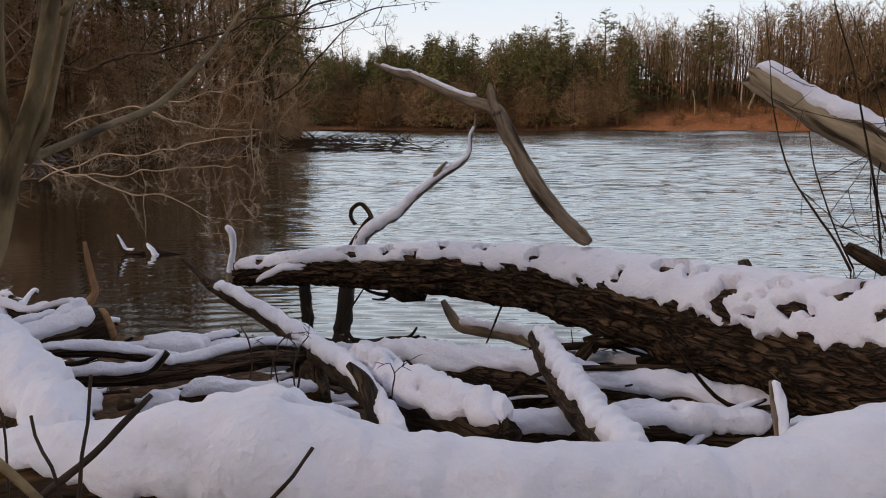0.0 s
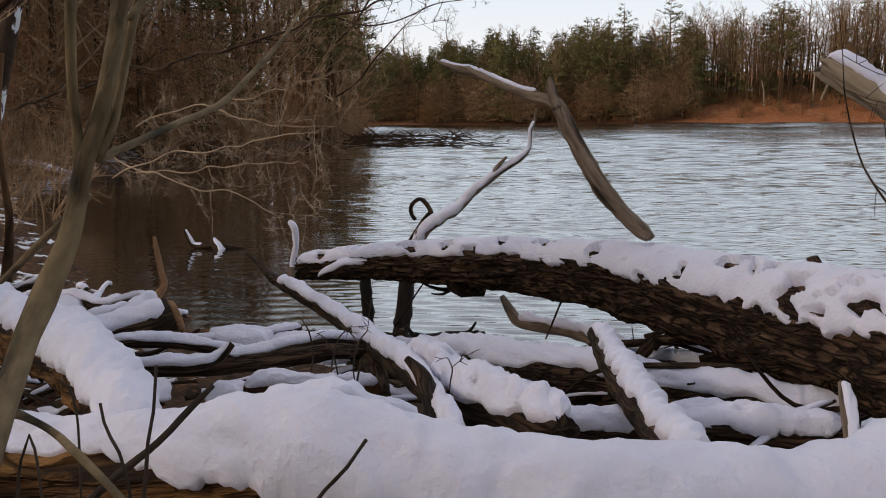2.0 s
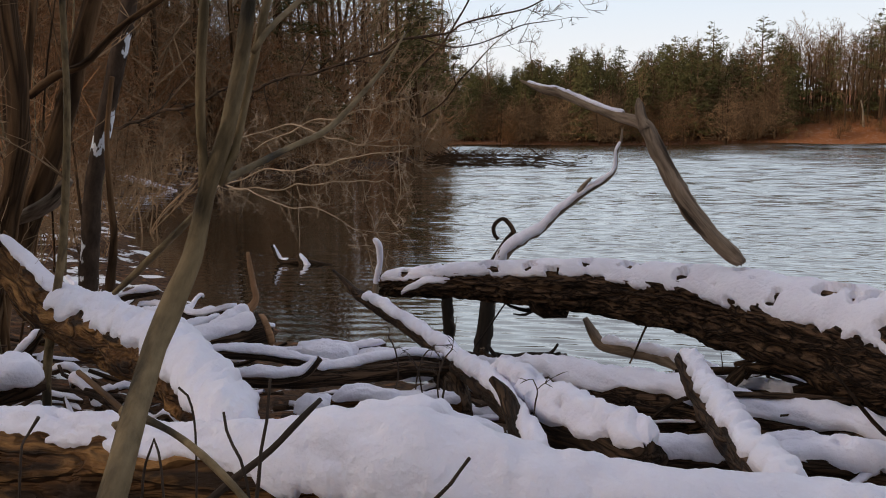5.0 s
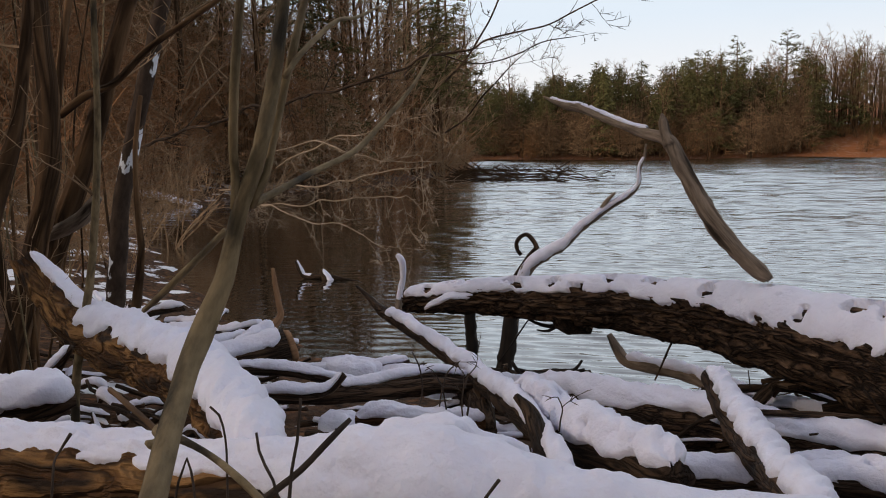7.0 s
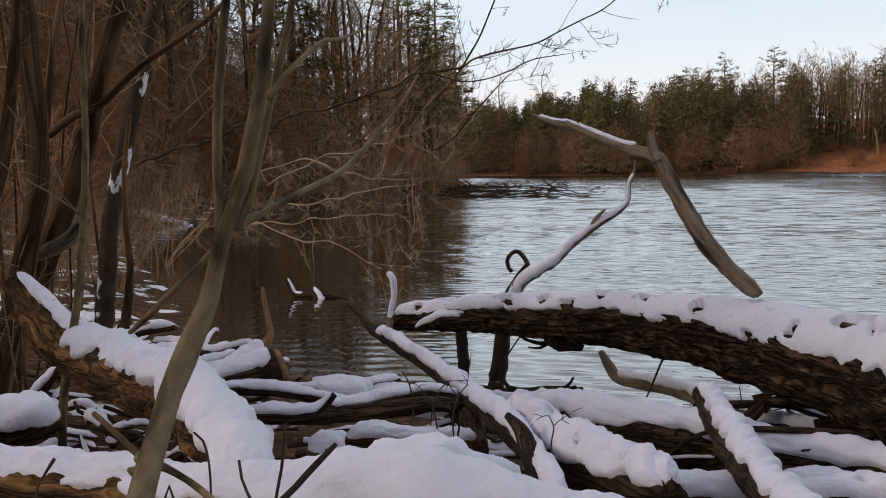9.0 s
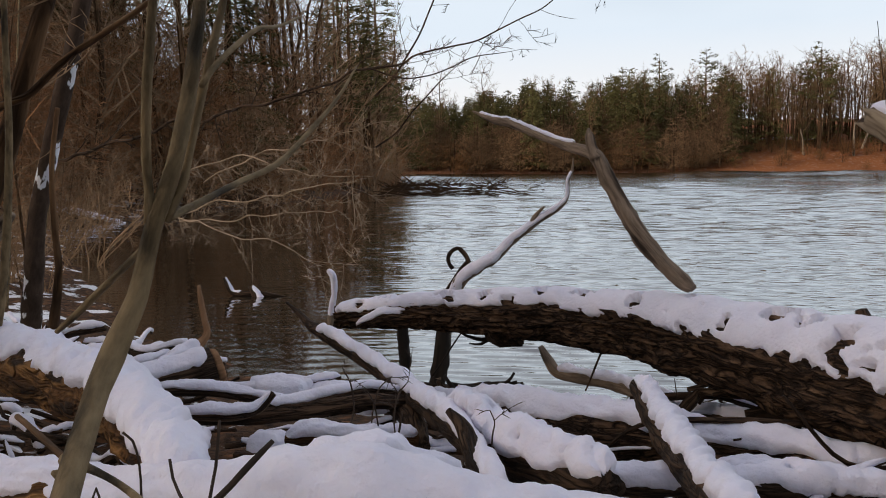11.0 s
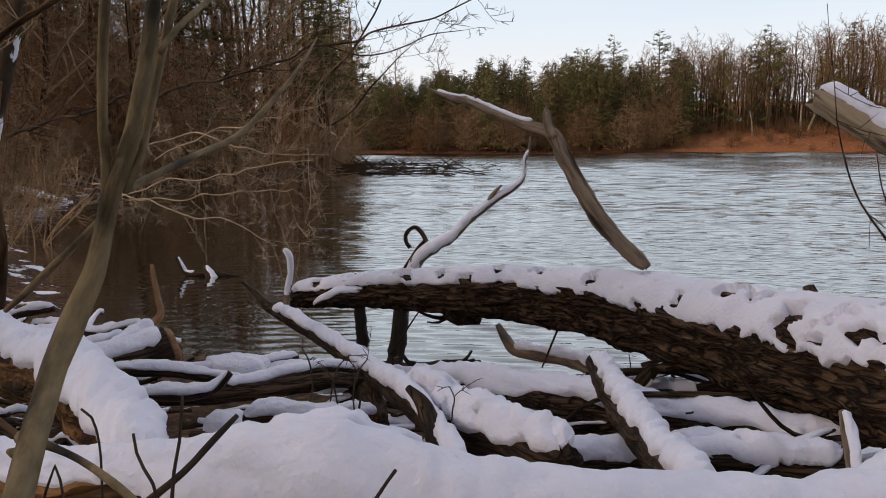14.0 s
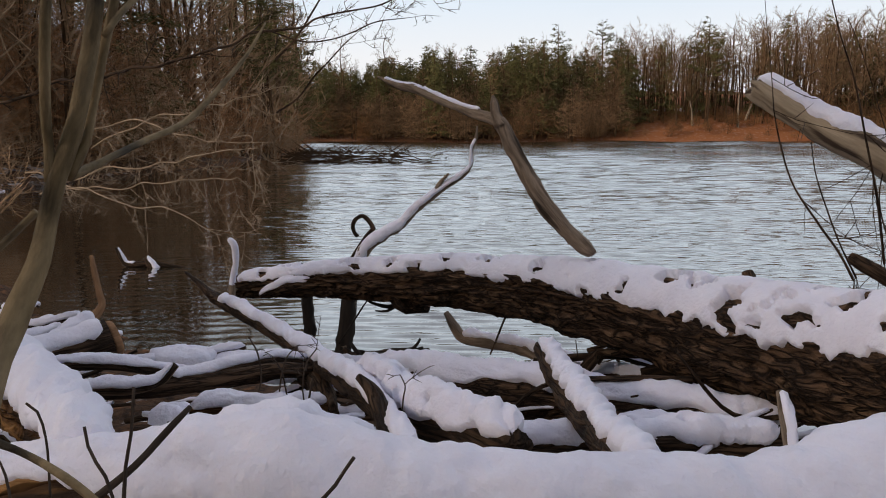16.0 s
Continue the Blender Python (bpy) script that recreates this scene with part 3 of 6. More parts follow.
DEBRIS_C = ((0.911, 4.300, 0.772, 0.0285), (1.014, 4.300, 0.797, 0.0322), (1.088, 4.300, 0.760, 0.0324), (1.115, 4.250, 0.700, 0.0251), (1.074, 4.200, 0.660, 0.0213),)
DEBRIS_D = ((1.092, 4.100, 0.753, 0.0138), (1.184, 4.100, 0.816, 0.0172), (1.253, 4.100, 0.867, 0.0173), (1.308, 4.050, 0.860, 0.0137), (1.365, 4.000, 0.802, 0.0137),)
DEBRIS_E = ((1.222, 4.400, 0.796, 0.0148), (1.274, 4.300, 0.741, 0.0146), (1.343, 4.200, 0.729, 0.0180),)
DEBRIS_F = ((-1.003, 6.000, 0.375, 0.0255), (-0.733, 5.900, 0.380, 0.0398), (-0.476, 5.800, 0.436, 0.0388), (-0.231, 5.700, 0.482, 0.0237),)
DEBRIS_G = ((-0.631, 5.200, 0.536, 0.0217), (-0.719, 5.300, 0.578, 0.0221), (-0.756, 5.300, 0.615, 0.0132),)
POST_RIGHT = ((0.953, 2.750, 1.217, 0.0110), (0.945, 2.700, 1.185, 0.0153), (0.926, 2.620, 1.149, 0.0158), (0.909, 2.550, 1.112, 0.0155),)
BARE_LOG = ((1.465, 4.520, 2.203, 0.0535), (1.511, 4.480, 2.168, 0.0664), (1.625, 4.350, 2.061, 0.0695), (1.750, 4.200, 1.955, 0.0722), (1.879, 4.000, 1.859, 0.0825), (2.031, 3.700, 1.694, 0.0906), (2.170, 3.400, 1.514, 0.0983), (2.359, 3.100, 1.221, 0.1040),)
STUB_RIGHT = ((1.746, 4.000, 1.423, 0.0228), (1.804, 3.950, 1.384, 0.0312), (1.880, 3.900, 1.336, 0.0369), (2.000, 3.800, 1.253, 0.0396),)
STUB_KNOT = ((1.270, 3.850, 1.297, 0.0315), (1.250, 3.850, 1.346, 0.0288), (1.238, 3.850, 1.381, 0.0209),)
REED_A = ((1.388, 4.050, 2.084, 0.0028), (1.432, 4.050, 1.911, 0.0037), (1.491, 4.030, 1.738, 0.0046), (1.603, 4.000, 1.565, 0.0056), (1.690, 3.980, 1.441, 0.0057), (1.750, 3.950, 1.320, 0.0067),)
REED_B = ((1.586, 4.100, 1.930, 0.0019), (1.617, 4.100, 1.784, 0.0029), (1.666, 4.080, 1.633, 0.0038), (1.719, 4.050, 1.482, 0.0039), (1.784, 4.000, 1.323, 0.0049),)
REED_C = ((1.415, 4.300, 2.602, 0.0015), (1.435, 4.300, 2.451, 0.0015), (1.444, 4.250, 2.269, 0.0019), (1.411, 4.100, 2.073, 0.0029),)
REED_D = ((1.541, 3.900, 2.534, 0.0028), (1.590, 3.900, 2.377, 0.0028), (1.661, 3.900, 2.194, 0.0037), (1.730, 3.900, 1.938, 0.0046), (1.794, 3.900, 1.699, 0.0056), (1.849, 3.900, 1.405, 0.0057),)
REED_E = ((1.850, 3.950, 1.889, 0.0029), (1.830, 3.950, 1.695, 0.0029), (1.877, 3.950, 1.522, 0.0038), (1.929, 3.900, 1.331, 0.0038),)
REED_F = ((1.640, 3.950, 2.452, 0.0014), (1.697, 3.950, 2.337, 0.0019), (1.772, 3.950, 2.151, 0.0019), (1.851, 3.950, 1.937, 0.0029),)
SAPLING_TRUNK = ((-0.289, 0.920, 1.698, 0.0106), (-0.308, 0.980, 1.732, 0.0106), (-0.325, 1.020, 1.746, 0.0104), (-0.346, 1.070, 1.764, 0.0106), (-0.357, 1.100, 1.777, 0.0105), (-0.367, 1.130, 1.794, 0.0108), (-0.373, 1.160, 1.812, 0.0117), (-0.371, 1.180, 1.836, 0.0113), (-0.365, 1.200, 1.866, 0.0099), (-0.364, 1.220, 1.903, 0.0091), (-0.354, 1.220, 1.938, 0.0085), (-0.344, 1.230, 1.972, 0.0085), (-0.334, 1.230, 2.000, 0.0080), (-0.331, 1.240, 2.029, 0.0080), (-0.327, 1.250, 2.063, 0.0076), (-0.324, 1.260, 2.104, 0.0072), (-0.321, 1.270, 2.151, 0.0068), (-0.318, 1.280, 2.222, 0.0065), (-0.313, 1.290, 2.320, 0.0045),)
SAPLING_LEFT = ((-0.358, 1.220, 1.938, 0.0064), (-0.358, 1.220, 1.972, 0.0043), (-0.353, 1.210, 2.001, 0.0047), (-0.344, 1.200, 2.055, 0.0047), (-0.339, 1.200, 2.098, 0.0047), (-0.333, 1.200, 2.140, 0.0042), (-0.319, 1.190, 2.189, 0.0042), (-0.302, 1.180, 2.264, 0.0026),)
SAPLING_RIGHT = ((-0.349, 1.230, 1.940, 0.0060), (-0.334, 1.240, 1.971, 0.0042), (-0.331, 1.250, 2.000, 0.0042), (-0.328, 1.260, 2.029, 0.0043), (-0.323, 1.270, 2.065, 0.0043), (-0.314, 1.280, 2.112, 0.0044), (-0.311, 1.300, 2.156, 0.0039), (-0.299, 1.300, 2.214, 0.0039),)
SAPLING_LIMB = ((-0.351, 1.240, 1.942, 0.0049), (-0.351, 1.300, 1.952, 0.0041), (-0.345, 1.400, 1.973, 0.0038), (-0.329, 1.500, 1.998, 0.0041), (-0.311, 1.600, 2.051, 0.0036), (-0.298, 1.680, 2.099, 0.0027), (-0.289, 1.750, 2.150, 0.0016),)
SAPLING_SPUR = ((-0.416, 1.150, 1.723, 0.0064), (-0.353, 1.100, 1.736, 0.0037), (-0.295, 1.050, 1.745, 0.0030), (-0.232, 0.980, 1.762, 0.0029), (-0.194, 0.950, 1.757, 0.0024), (-0.149, 0.920, 1.741, 0.0023),)
SAPLING_BACK = ((-0.759, 1.900, 1.841, 0.0071), (-0.826, 1.900, 1.782, 0.0073), (-0.922, 1.920, 1.706, 0.0076), (-0.994, 1.950, 1.658, 0.0053),)
CANE_A = ((-0.267, 1.160, 1.763, 0.0014), (-0.268, 1.150, 1.721, 0.0016), (-0.269, 1.140, 1.703, 0.0016), (-0.269, 1.130, 1.670, 0.0019), (-0.270, 1.120, 1.637, 0.0019), (-0.270, 1.110, 1.594, 0.0020),)
CANE_B = ((-0.233, 1.200, 1.731, 0.0023), (-0.249, 1.180, 1.714, 0.0034), (-0.269, 1.160, 1.692, 0.0034), (-0.306, 1.140, 1.662, 0.0040), (-0.347, 1.120, 1.625, 0.0041),)
CANE_C = ((-0.068, 1.110, 1.722, 0.0017), (-0.077, 1.110, 1.709, 0.0014), (-0.084, 1.100, 1.700, 0.0017), (-0.101, 1.100, 1.682, 0.0017), (-0.110, 1.090, 1.670, 0.0017), (-0.123, 1.080, 1.635, 0.0017),)
CANE_D = ((-0.388, 1.200, 1.733, 0.0012), (-0.377, 1.200, 1.723, 0.0012), (-0.366, 1.190, 1.702, 0.0012), (-0.360, 1.180, 1.676, 0.0012), (-0.356, 1.170, 1.639, 0.0012), (-0.355, 1.160, 1.578, 0.0013),)
CANE_E = ((-0.256, 1.050, 1.770, 0.0012), (-0.254, 1.050, 1.754, 0.0012), (-0.243, 1.040, 1.745, 0.0012), (-0.230, 1.030, 1.732, 0.0012), (-0.218, 1.020, 1.683, 0.0012),)
CANE_F = ((-0.388, 1.120, 1.608, 0.0012), (-0.380, 1.120, 1.674, 0.0012), (-0.372, 1.120, 1.697, 0.0012), (-0.367, 1.120, 1.711, 0.0012), (-0.363, 1.120, 1.701, 0.0012), (-0.354, 1.110, 1.681, 0.0012), (-0.347, 1.100, 1.624, 0.0012),)
CANE_G = ((-0.408, 2.600, 1.300, 0.0024), (-0.415, 2.600, 1.258, 0.0033), (-0.426, 2.600, 1.198, 0.0033), (-0.434, 2.600, 1.146, 0.0033),)
BIRCH = ((-3.991, 5.600, 0.165, 0.0839), (-3.882, 5.600, 0.623, 0.0769), (-3.811, 5.600, 1.068, 0.0708), (-3.759, 5.600, 1.460, 0.0653), (-3.712, 5.600, 1.718, 0.0602), (-3.636, 5.600, 1.972, 0.0597), (-3.562, 5.600, 2.222, 0.0593), (-3.443, 5.600, 2.590, 0.0589), (-3.315, 5.600, 2.988, 0.0542), (-3.199, 5.600, 3.378, 0.0543), (-2.980, 5.600, 4.053, 0.0458),)
BIRCH_TWO = ((-3.441, 5.200, 0.654, 0.0395), (-3.360, 5.200, 0.983, 0.0344), (-3.303, 5.200, 1.305, 0.0255), (-3.309, 5.200, 1.622, 0.0211), (-3.301, 5.200, 2.012, 0.0169), (-3.232, 5.200, 2.394, 0.0168),)
TRUNK_A = ((-3.688, 4.200, 0.342, 0.0927), (-3.477, 4.200, 0.905, 0.0769), (-3.332, 4.200, 1.309, 0.0691), (-3.221, 4.200, 1.636, 0.0650), (-3.142, 4.200, 1.954, 0.0616), (-3.116, 4.200, 2.266, 0.0564), (-3.128, 4.200, 2.574, 0.0516), (-3.148, 4.200, 2.939, 0.0523), (-3.180, 4.200, 3.416, 0.0484),)
TRUNK_B = ((-3.616, 4.600, 1.091, 0.0703), (-3.457, 4.600, 1.491, 0.0683), (-3.312, 4.600, 1.774, 0.0641), (-3.143, 4.600, 2.151, 0.0601), (-3.020, 4.600, 2.484, 0.0541), (-2.904, 4.600, 2.775, 0.0484), (-2.805, 4.600, 3.060, 0.0456), (-2.687, 4.600, 3.494, 0.0379),)
TRUNK_B_LIMB = ((-3.293, 4.500, 2.235, 0.0223), (-3.070, 4.450, 2.326, 0.0239), (-2.837, 4.400, 2.421, 0.0208), (-2.601, 4.400, 2.574, 0.0180), (-2.321, 4.350, 2.706, 0.0152), (-2.048, 4.300, 2.859, 0.0126), (-1.813, 4.300, 3.043, 0.0083),)
TRUNK_C = ((-3.176, 3.600, 1.070, 0.0528), (-2.982, 3.600, 1.693, 0.0457), (-2.818, 3.600, 2.070, 0.0333), (-2.723, 3.600, 2.434, 0.0264), (-2.672, 3.600, 2.738, 0.0220), (-2.630, 3.600, 3.085, 0.0178),)
SNAPPED = ((-3.447, 4.400, 1.497, 0.0269), (-3.241, 4.350, 1.555, 0.0445), (-3.040, 4.300, 1.644, 0.0430), (-2.919, 4.300, 1.758, 0.0282),)
FAR_LEFT_LOG = ((-19.058, 27.000, 0.453, 0.1195), (-18.063, 27.000, 0.319, 0.1644), (-17.086, 27.000, 0.144, 0.1386), (-16.009, 27.000, -0.159, 0.0681),)
OVER_A = ((-6.172, 11.500, 1.167, 0.0112), (-4.959, 11.000, 1.448, 0.0103), (-3.913, 10.600, 1.592, 0.0083), (-3.076, 10.300, 1.734, 0.0067), (-2.594, 10.100, 1.808, 0.0042),)
OVER_B = ((-5.747, 11.500, 1.915, 0.0107), (-4.576, 11.000, 2.111, 0.0100), (-3.572, 10.600, 1.939, 0.0071), (-2.840, 10.300, 1.836, 0.0054), (-2.406, 10.100, 1.856, 0.0033),)
OVER_C = ((-4.720, 9.500, 1.391, 0.0090), (-3.819, 9.200, 1.185, 0.0072), (-3.235, 9.000, 1.073, 0.0059), (-2.687, 8.800, 0.906, 0.0038),)
OVER_D = ((-5.615, 12.000, 1.815, 0.0112), (-4.562, 11.600, 2.113, 0.0104), (-3.690, 11.200, 2.300, 0.0074), (-2.813, 10.800, 2.441, 0.0058), (-2.289, 10.600, 2.591, 0.0033),)
OVER_E = ((-3.023, 10.400, 1.971, 0.0046), (-2.701, 10.300, 1.893, 0.0054), (-2.633, 10.200, 1.602, 0.0054), (-2.609, 10.200, 1.234, 0.0054), (-2.645, 10.200, 0.975, 0.0033),)
OVER_F = ((-6.644, 12.000, 1.455, 0.0116), (-5.447, 11.600, 1.161, 0.0107), (-4.515, 11.200, 1.277, 0.0090), (-3.577, 10.800, 1.344, 0.0071), (-2.908, 10.500, 1.423, 0.0046),)
SKY_A = ((-7.200, 10.800, 2.150, 0.0240), (-5.200, 9.900, 2.450, 0.0200), (-3.534, 9.000, 2.673, 0.0167), (-2.476, 8.700, 2.893, 0.0130), (-1.774, 8.400, 3.018, 0.0111), (-1.326, 8.200, 3.051, 0.0095), (-0.908, 8.000, 3.132, 0.0080), (-0.522, 7.800, 3.275, 0.0067), (-0.069, 7.600, 3.440, 0.0055), (0.211, 7.500, 3.564, 0.0043),)
SKY_B = ((-1.894, 8.400, 3.001, 0.0086), (-1.460, 8.300, 2.881, 0.0072), (-1.157, 8.200, 2.934, 0.0059), (-0.813, 8.100, 3.003, 0.0058), (-0.537, 8.000, 3.019, 0.0034),)
SKY_C = ((-1.862, 8.500, 2.733, 0.0112), (-1.685, 8.400, 2.975, 0.0098), (-1.486, 8.300, 3.177, 0.0097), (-1.311, 8.200, 3.399, 0.0084), (-1.165, 8.100, 3.639, 0.0083), (-0.959, 8.000, 3.966, 0.0071),)
SKY_D = ((-1.989, 9.000, 2.218, 0.0106), (-1.719, 8.900, 2.486, 0.0091), (-1.436, 8.800, 2.730, 0.0076), (-1.206, 8.700, 2.901, 0.0050), (-1.014, 8.600, 3.008, 0.0030),)
SAPLING_KNOB = ((-0.434, 1.180, 1.697, 0.0077), (-0.442, 1.175, 1.697, 0.0058), (-0.445, 1.170, 1.701, 0.0025),)
SPUR_BACK = ((-0.741, 1.500, 1.636, 0.0040), (-0.588, 1.350, 1.663, 0.0039), (-0.448, 1.200, 1.699, 0.0035),)
LEFT_MOUND = ((-1.634, 2.100, 1.330, 0.0633), (-1.494, 2.100, 1.353, 0.0539), (-1.392, 2.120, 1.372, 0.0394), (-1.354, 2.150, 1.375, 0.0197),)
LEFT_SLANT = ((-1.962, 2.700, 1.191, 0.0180), (-1.887, 2.700, 1.267, 0.0198), (-1.818, 2.700, 1.345, 0.0108),)
CANE_H = ((-0.862, 1.550, 1.537, 0.0032), (-0.886, 1.550, 1.504, 0.0022), (-0.882, 1.530, 1.488, 0.0021), (-0.888, 1.520, 1.390, 0.0022),)
WEED_A = ((-0.685, 3.000, 1.085, 0.0032), (-0.663, 3.000, 1.164, 0.0031), (-0.676, 3.020, 1.246, 0.0029), (-0.712, 3.050, 1.296, 0.0020),)
WEED_B = ((-0.631, 3.100, 1.050, 0.0029), (-0.621, 3.100, 1.132, 0.0028), (-0.603, 3.120, 1.203, 0.0026), (-0.569, 3.150, 1.240, 0.0020),)
WEED_C = ((-0.518, 3.000, 1.067, 0.0027), (-0.523, 3.000, 1.146, 0.0027), (-0.510, 3.020, 1.218, 0.0025), (-0.482, 3.050, 1.257, 0.0020),)
WEED_D = ((-0.155, 2.600, 1.212, 0.0023), (-0.152, 2.600, 1.245, 0.0023), (-0.148, 2.620, 1.272, 0.0021), (-0.164, 2.650, 1.295, 0.0016),)
WEED_E = ((-0.570, 3.000, 1.065, 0.0028), (-0.580, 3.000, 1.125, 0.0028), (-0.598, 3.020, 1.189, 0.0026), (-0.635, 3.050, 1.229, 0.0020),)
DRIFT_PATH = ((37.995, 166.000, 6.094, 0.2483), (41.489, 166.000, 6.322, 0.3742), (45.571, 166.000, 6.319, 0.4392), (49.072, 166.000, 6.200, 0.3786),)
FAR_POLE_A = ((43.505, 152.000, 0.419, 0.2304), (43.483, 152.000, 2.874, 0.2304), (43.236, 152.000, 5.527, 0.1727), (42.805, 152.000, 7.639, 0.1151),)
FAR_POLE_B = ((51.820, 151.000, 0.645, 0.2326), (51.755, 151.000, 3.394, 0.2326), (51.677, 151.000, 6.336, 0.1745), (51.744, 151.000, 8.634, 0.1164),)
FAR_POLE_C = ((53.802, 153.000, 3.946, 0.2364), (54.341, 153.000, 5.542, 0.2130), (54.878, 153.000, 7.133, 0.1422),)
KNOB_TWIG_A = ((-0.405, 5.700, 0.825, 0.0190), (-0.500, 5.700, 0.798, 0.0145), (-0.597, 5.700, 0.817, 0.0101), (-0.651, 5.700, 0.839, 0.0057),)
KNOB_TWIG_B = ((-0.443, 5.700, 0.812, 0.0152), (-0.519, 5.700, 0.765, 0.0099), (-0.597, 5.700, 0.770, 0.0046),)
KNOB_TWIG_C = ((-0.642, 5.750, 0.852, 0.0046), (-0.713, 5.750, 0.749, 0.0056), (-0.800, 5.750, 0.612, 0.0066), (-0.865, 5.750, 0.518, 0.0077),)
EDGE_STICK_A = ((-0.718, 5.600, 0.508, 0.0149), (-0.564, 5.600, 0.489, 0.0136), (-0.394, 5.600, 0.507, 0.0124), (-0.263, 5.600, 0.534, 0.0112),)
EDGE_STICK_B = ((-0.356, 5.600, 0.517, 0.0149), (-0.312, 5.600, 0.551, 0.0112), (-0.282, 5.600, 0.599, 0.0074),)
EDGE_STICK_C = ((-0.695, 5.200, 0.677, 0.0103), (-0.659, 5.200, 0.625, 0.0137), (-0.606, 5.200, 0.566, 0.0172),)
STALK_A = ((0.587, 4.300, 0.860, 0.0033), (0.581, 4.300, 0.904, 0.0028), (0.574, 4.300, 0.950, 0.0022),)
STALK_B = ((-0.219, 3.000, 1.098, 0.0022), (-0.201, 3.000, 1.158, 0.0018), (-0.196, 3.000, 1.176, 0.0015),)
TANGLE_A = ((0.539, 4.500, 0.793, 0.0204), (0.715, 4.500, 0.809, 0.0182), (0.851, 4.500, 0.800, 0.0161), (1.027, 4.500, 0.748, 0.0139), (1.202, 4.500, 0.711, 0.0117),)
TANGLE_B = ((0.716, 4.500, 0.772, 0.0175), (0.763, 4.500, 0.830, 0.0124), (0.828, 4.500, 0.897, 0.0073),)
TANGLE_C = ((0.754, 4.300, 0.873, 0.0111), (0.845, 4.300, 0.895, 0.0083), (0.919, 4.300, 0.892, 0.0055),)
TANGLE_D = ((0.987, 4.200, 0.842, 0.0189), (1.069, 4.200, 0.812, 0.0162), (1.107, 4.200, 0.756, 0.0135),)
TANGLE_E = ((0.948, 4.100, 0.790, 0.0131), (1.104, 4.100, 0.771, 0.0123), (1.243, 4.100, 0.751, 0.0114), (1.399, 4.100, 0.727, 0.0105),)
TANGLE_F = ((1.256, 4.100, 0.834, 0.0158), (1.335, 4.100, 0.790, 0.0118), (1.380, 4.100, 0.754, 0.0079),)
TANGLE_G = ((1.190, 4.150, 0.812, 0.0053), (1.215, 4.150, 0.770, 0.0053), (1.251, 4.150, 0.739, 0.0053),)
TANGLE_H = ((1.304, 4.150, 0.735, 0.0053), (1.275, 4.150, 0.790, 0.0049), (1.231, 4.150, 0.802, 0.0044), (1.197, 4.150, 0.775, 0.0040),)

SAPLING_TWIG = ((-0.306, 1.235, 2.070, 0.0032), (-0.302, 1.260, 2.092, 0.0031), (-0.300, 1.300, 2.115, 0.0029), (-0.297, 1.360, 2.144, 0.0025), (-0.296, 1.420, 2.157, 0.0020), (-0.293, 1.500, 2.183, 0.0015),)
PATCHES = ((-1.289, 3.950, 0.975, 0.17, 0.10, 0.030), (-1.050, 3.980, 0.950, 0.13, 0.09, 0.028), (-0.713, 3.050, 1.055, 0.13, 0.08, 0.030), (-2.493, 4.400, 0.985, 0.15, 0.11, 0.035), (-2.250, 4.550, 0.960, 0.12, 0.09, 0.035), (-0.812, 3.750, 0.955, 0.10, 0.08, 0.028), (-1.724, 3.750, 1.020, 0.14, 0.09, 0.035), (-1.053, 3.200, 0.975, 0.09, 0.06, 0.025), (0.700, 3.250, 0.930, 0.16, 0.09, 0.030))

# ---- ground and water ----
SHORE = np.array([(260, 2), (60, 3.5), (8, 5.2), (3, 6.2), (1, 6.0), (-1, 6.3), (-3.3, 7.6), (-4.6, 8.6), (-6.2, 10.4), (-9.3, 14.2), (-14.7, 21.5), (-18.7, 27.5), (-16.6, 33.6), (-14.9, 40), (-14.9, 56), (-16.2, 76), (-20, 95), (-34, 118), (-70, 136), (-300, 150), (-900, 150), (-900, -900), (900, -900), (900, 2)])


def inland(X, Y):
    """Signed distance to the near shore, positive on land."""
    d = np.full(X.shape, 1e9)
    inside = np.zeros(X.shape, bool)
    for (x0, y0), (x1, y1) in zip(SHORE, np.roll(SHORE, -1, axis=0)):
        ex, ey = x1 - x0, y1 - y0
        t = np.clip(((X - x0) * ex + (Y - y0) * ey) / (ex * ex + ey * ey + 1e-9), 0, 1)
        d = np.minimum(d, np.hypot(X - x0 - t * ex, Y - y0 - t * ey))
        if y0 != y1:
            cross = ((y0 > Y) != (y1 > Y)) & (X < ex * (Y - y0) / (y1 - y0) + x0)
            inside ^= cross
    return np.where(inside, d, -d)


def far_line(X):
    return 150 - 0.0006 * np.maximum(X - 20, 0) ** 2 - 6 * np.sin(X * 0.021 + 1)


def height(X, Y):
    d = inland(X, Y)
    near = np.where(d > 0, 0.95 * (1 - np.exp(-d / 4.0)) + 0.02 * np.clip(d - 6, 0, 200) + np.clip(d - 3, 0, 20) * 0.7 * np.clip((Y - 6) / 14, 0, 1) * np.clip((46 - Y) / 16, 0, 1) * np.clip(-X / 8, 0, 1), 0.35 * np.maximum(d, -5))
    f = Y - far_line(X)
    bank = (3.2 + 1.3 * np.clip((X - 22) / 12, 0, 1) * np.clip((80 - X) / 14, 0, 1)) * (1 - np.exp(-np.maximum(f, 0) / 5.0)) + 0.17 * np.clip(f - 12, 0, 45)
    far = np.where(f > 0, bank, 0.35 * np.maximum(f, -5))
    return np.maximum(near, far)


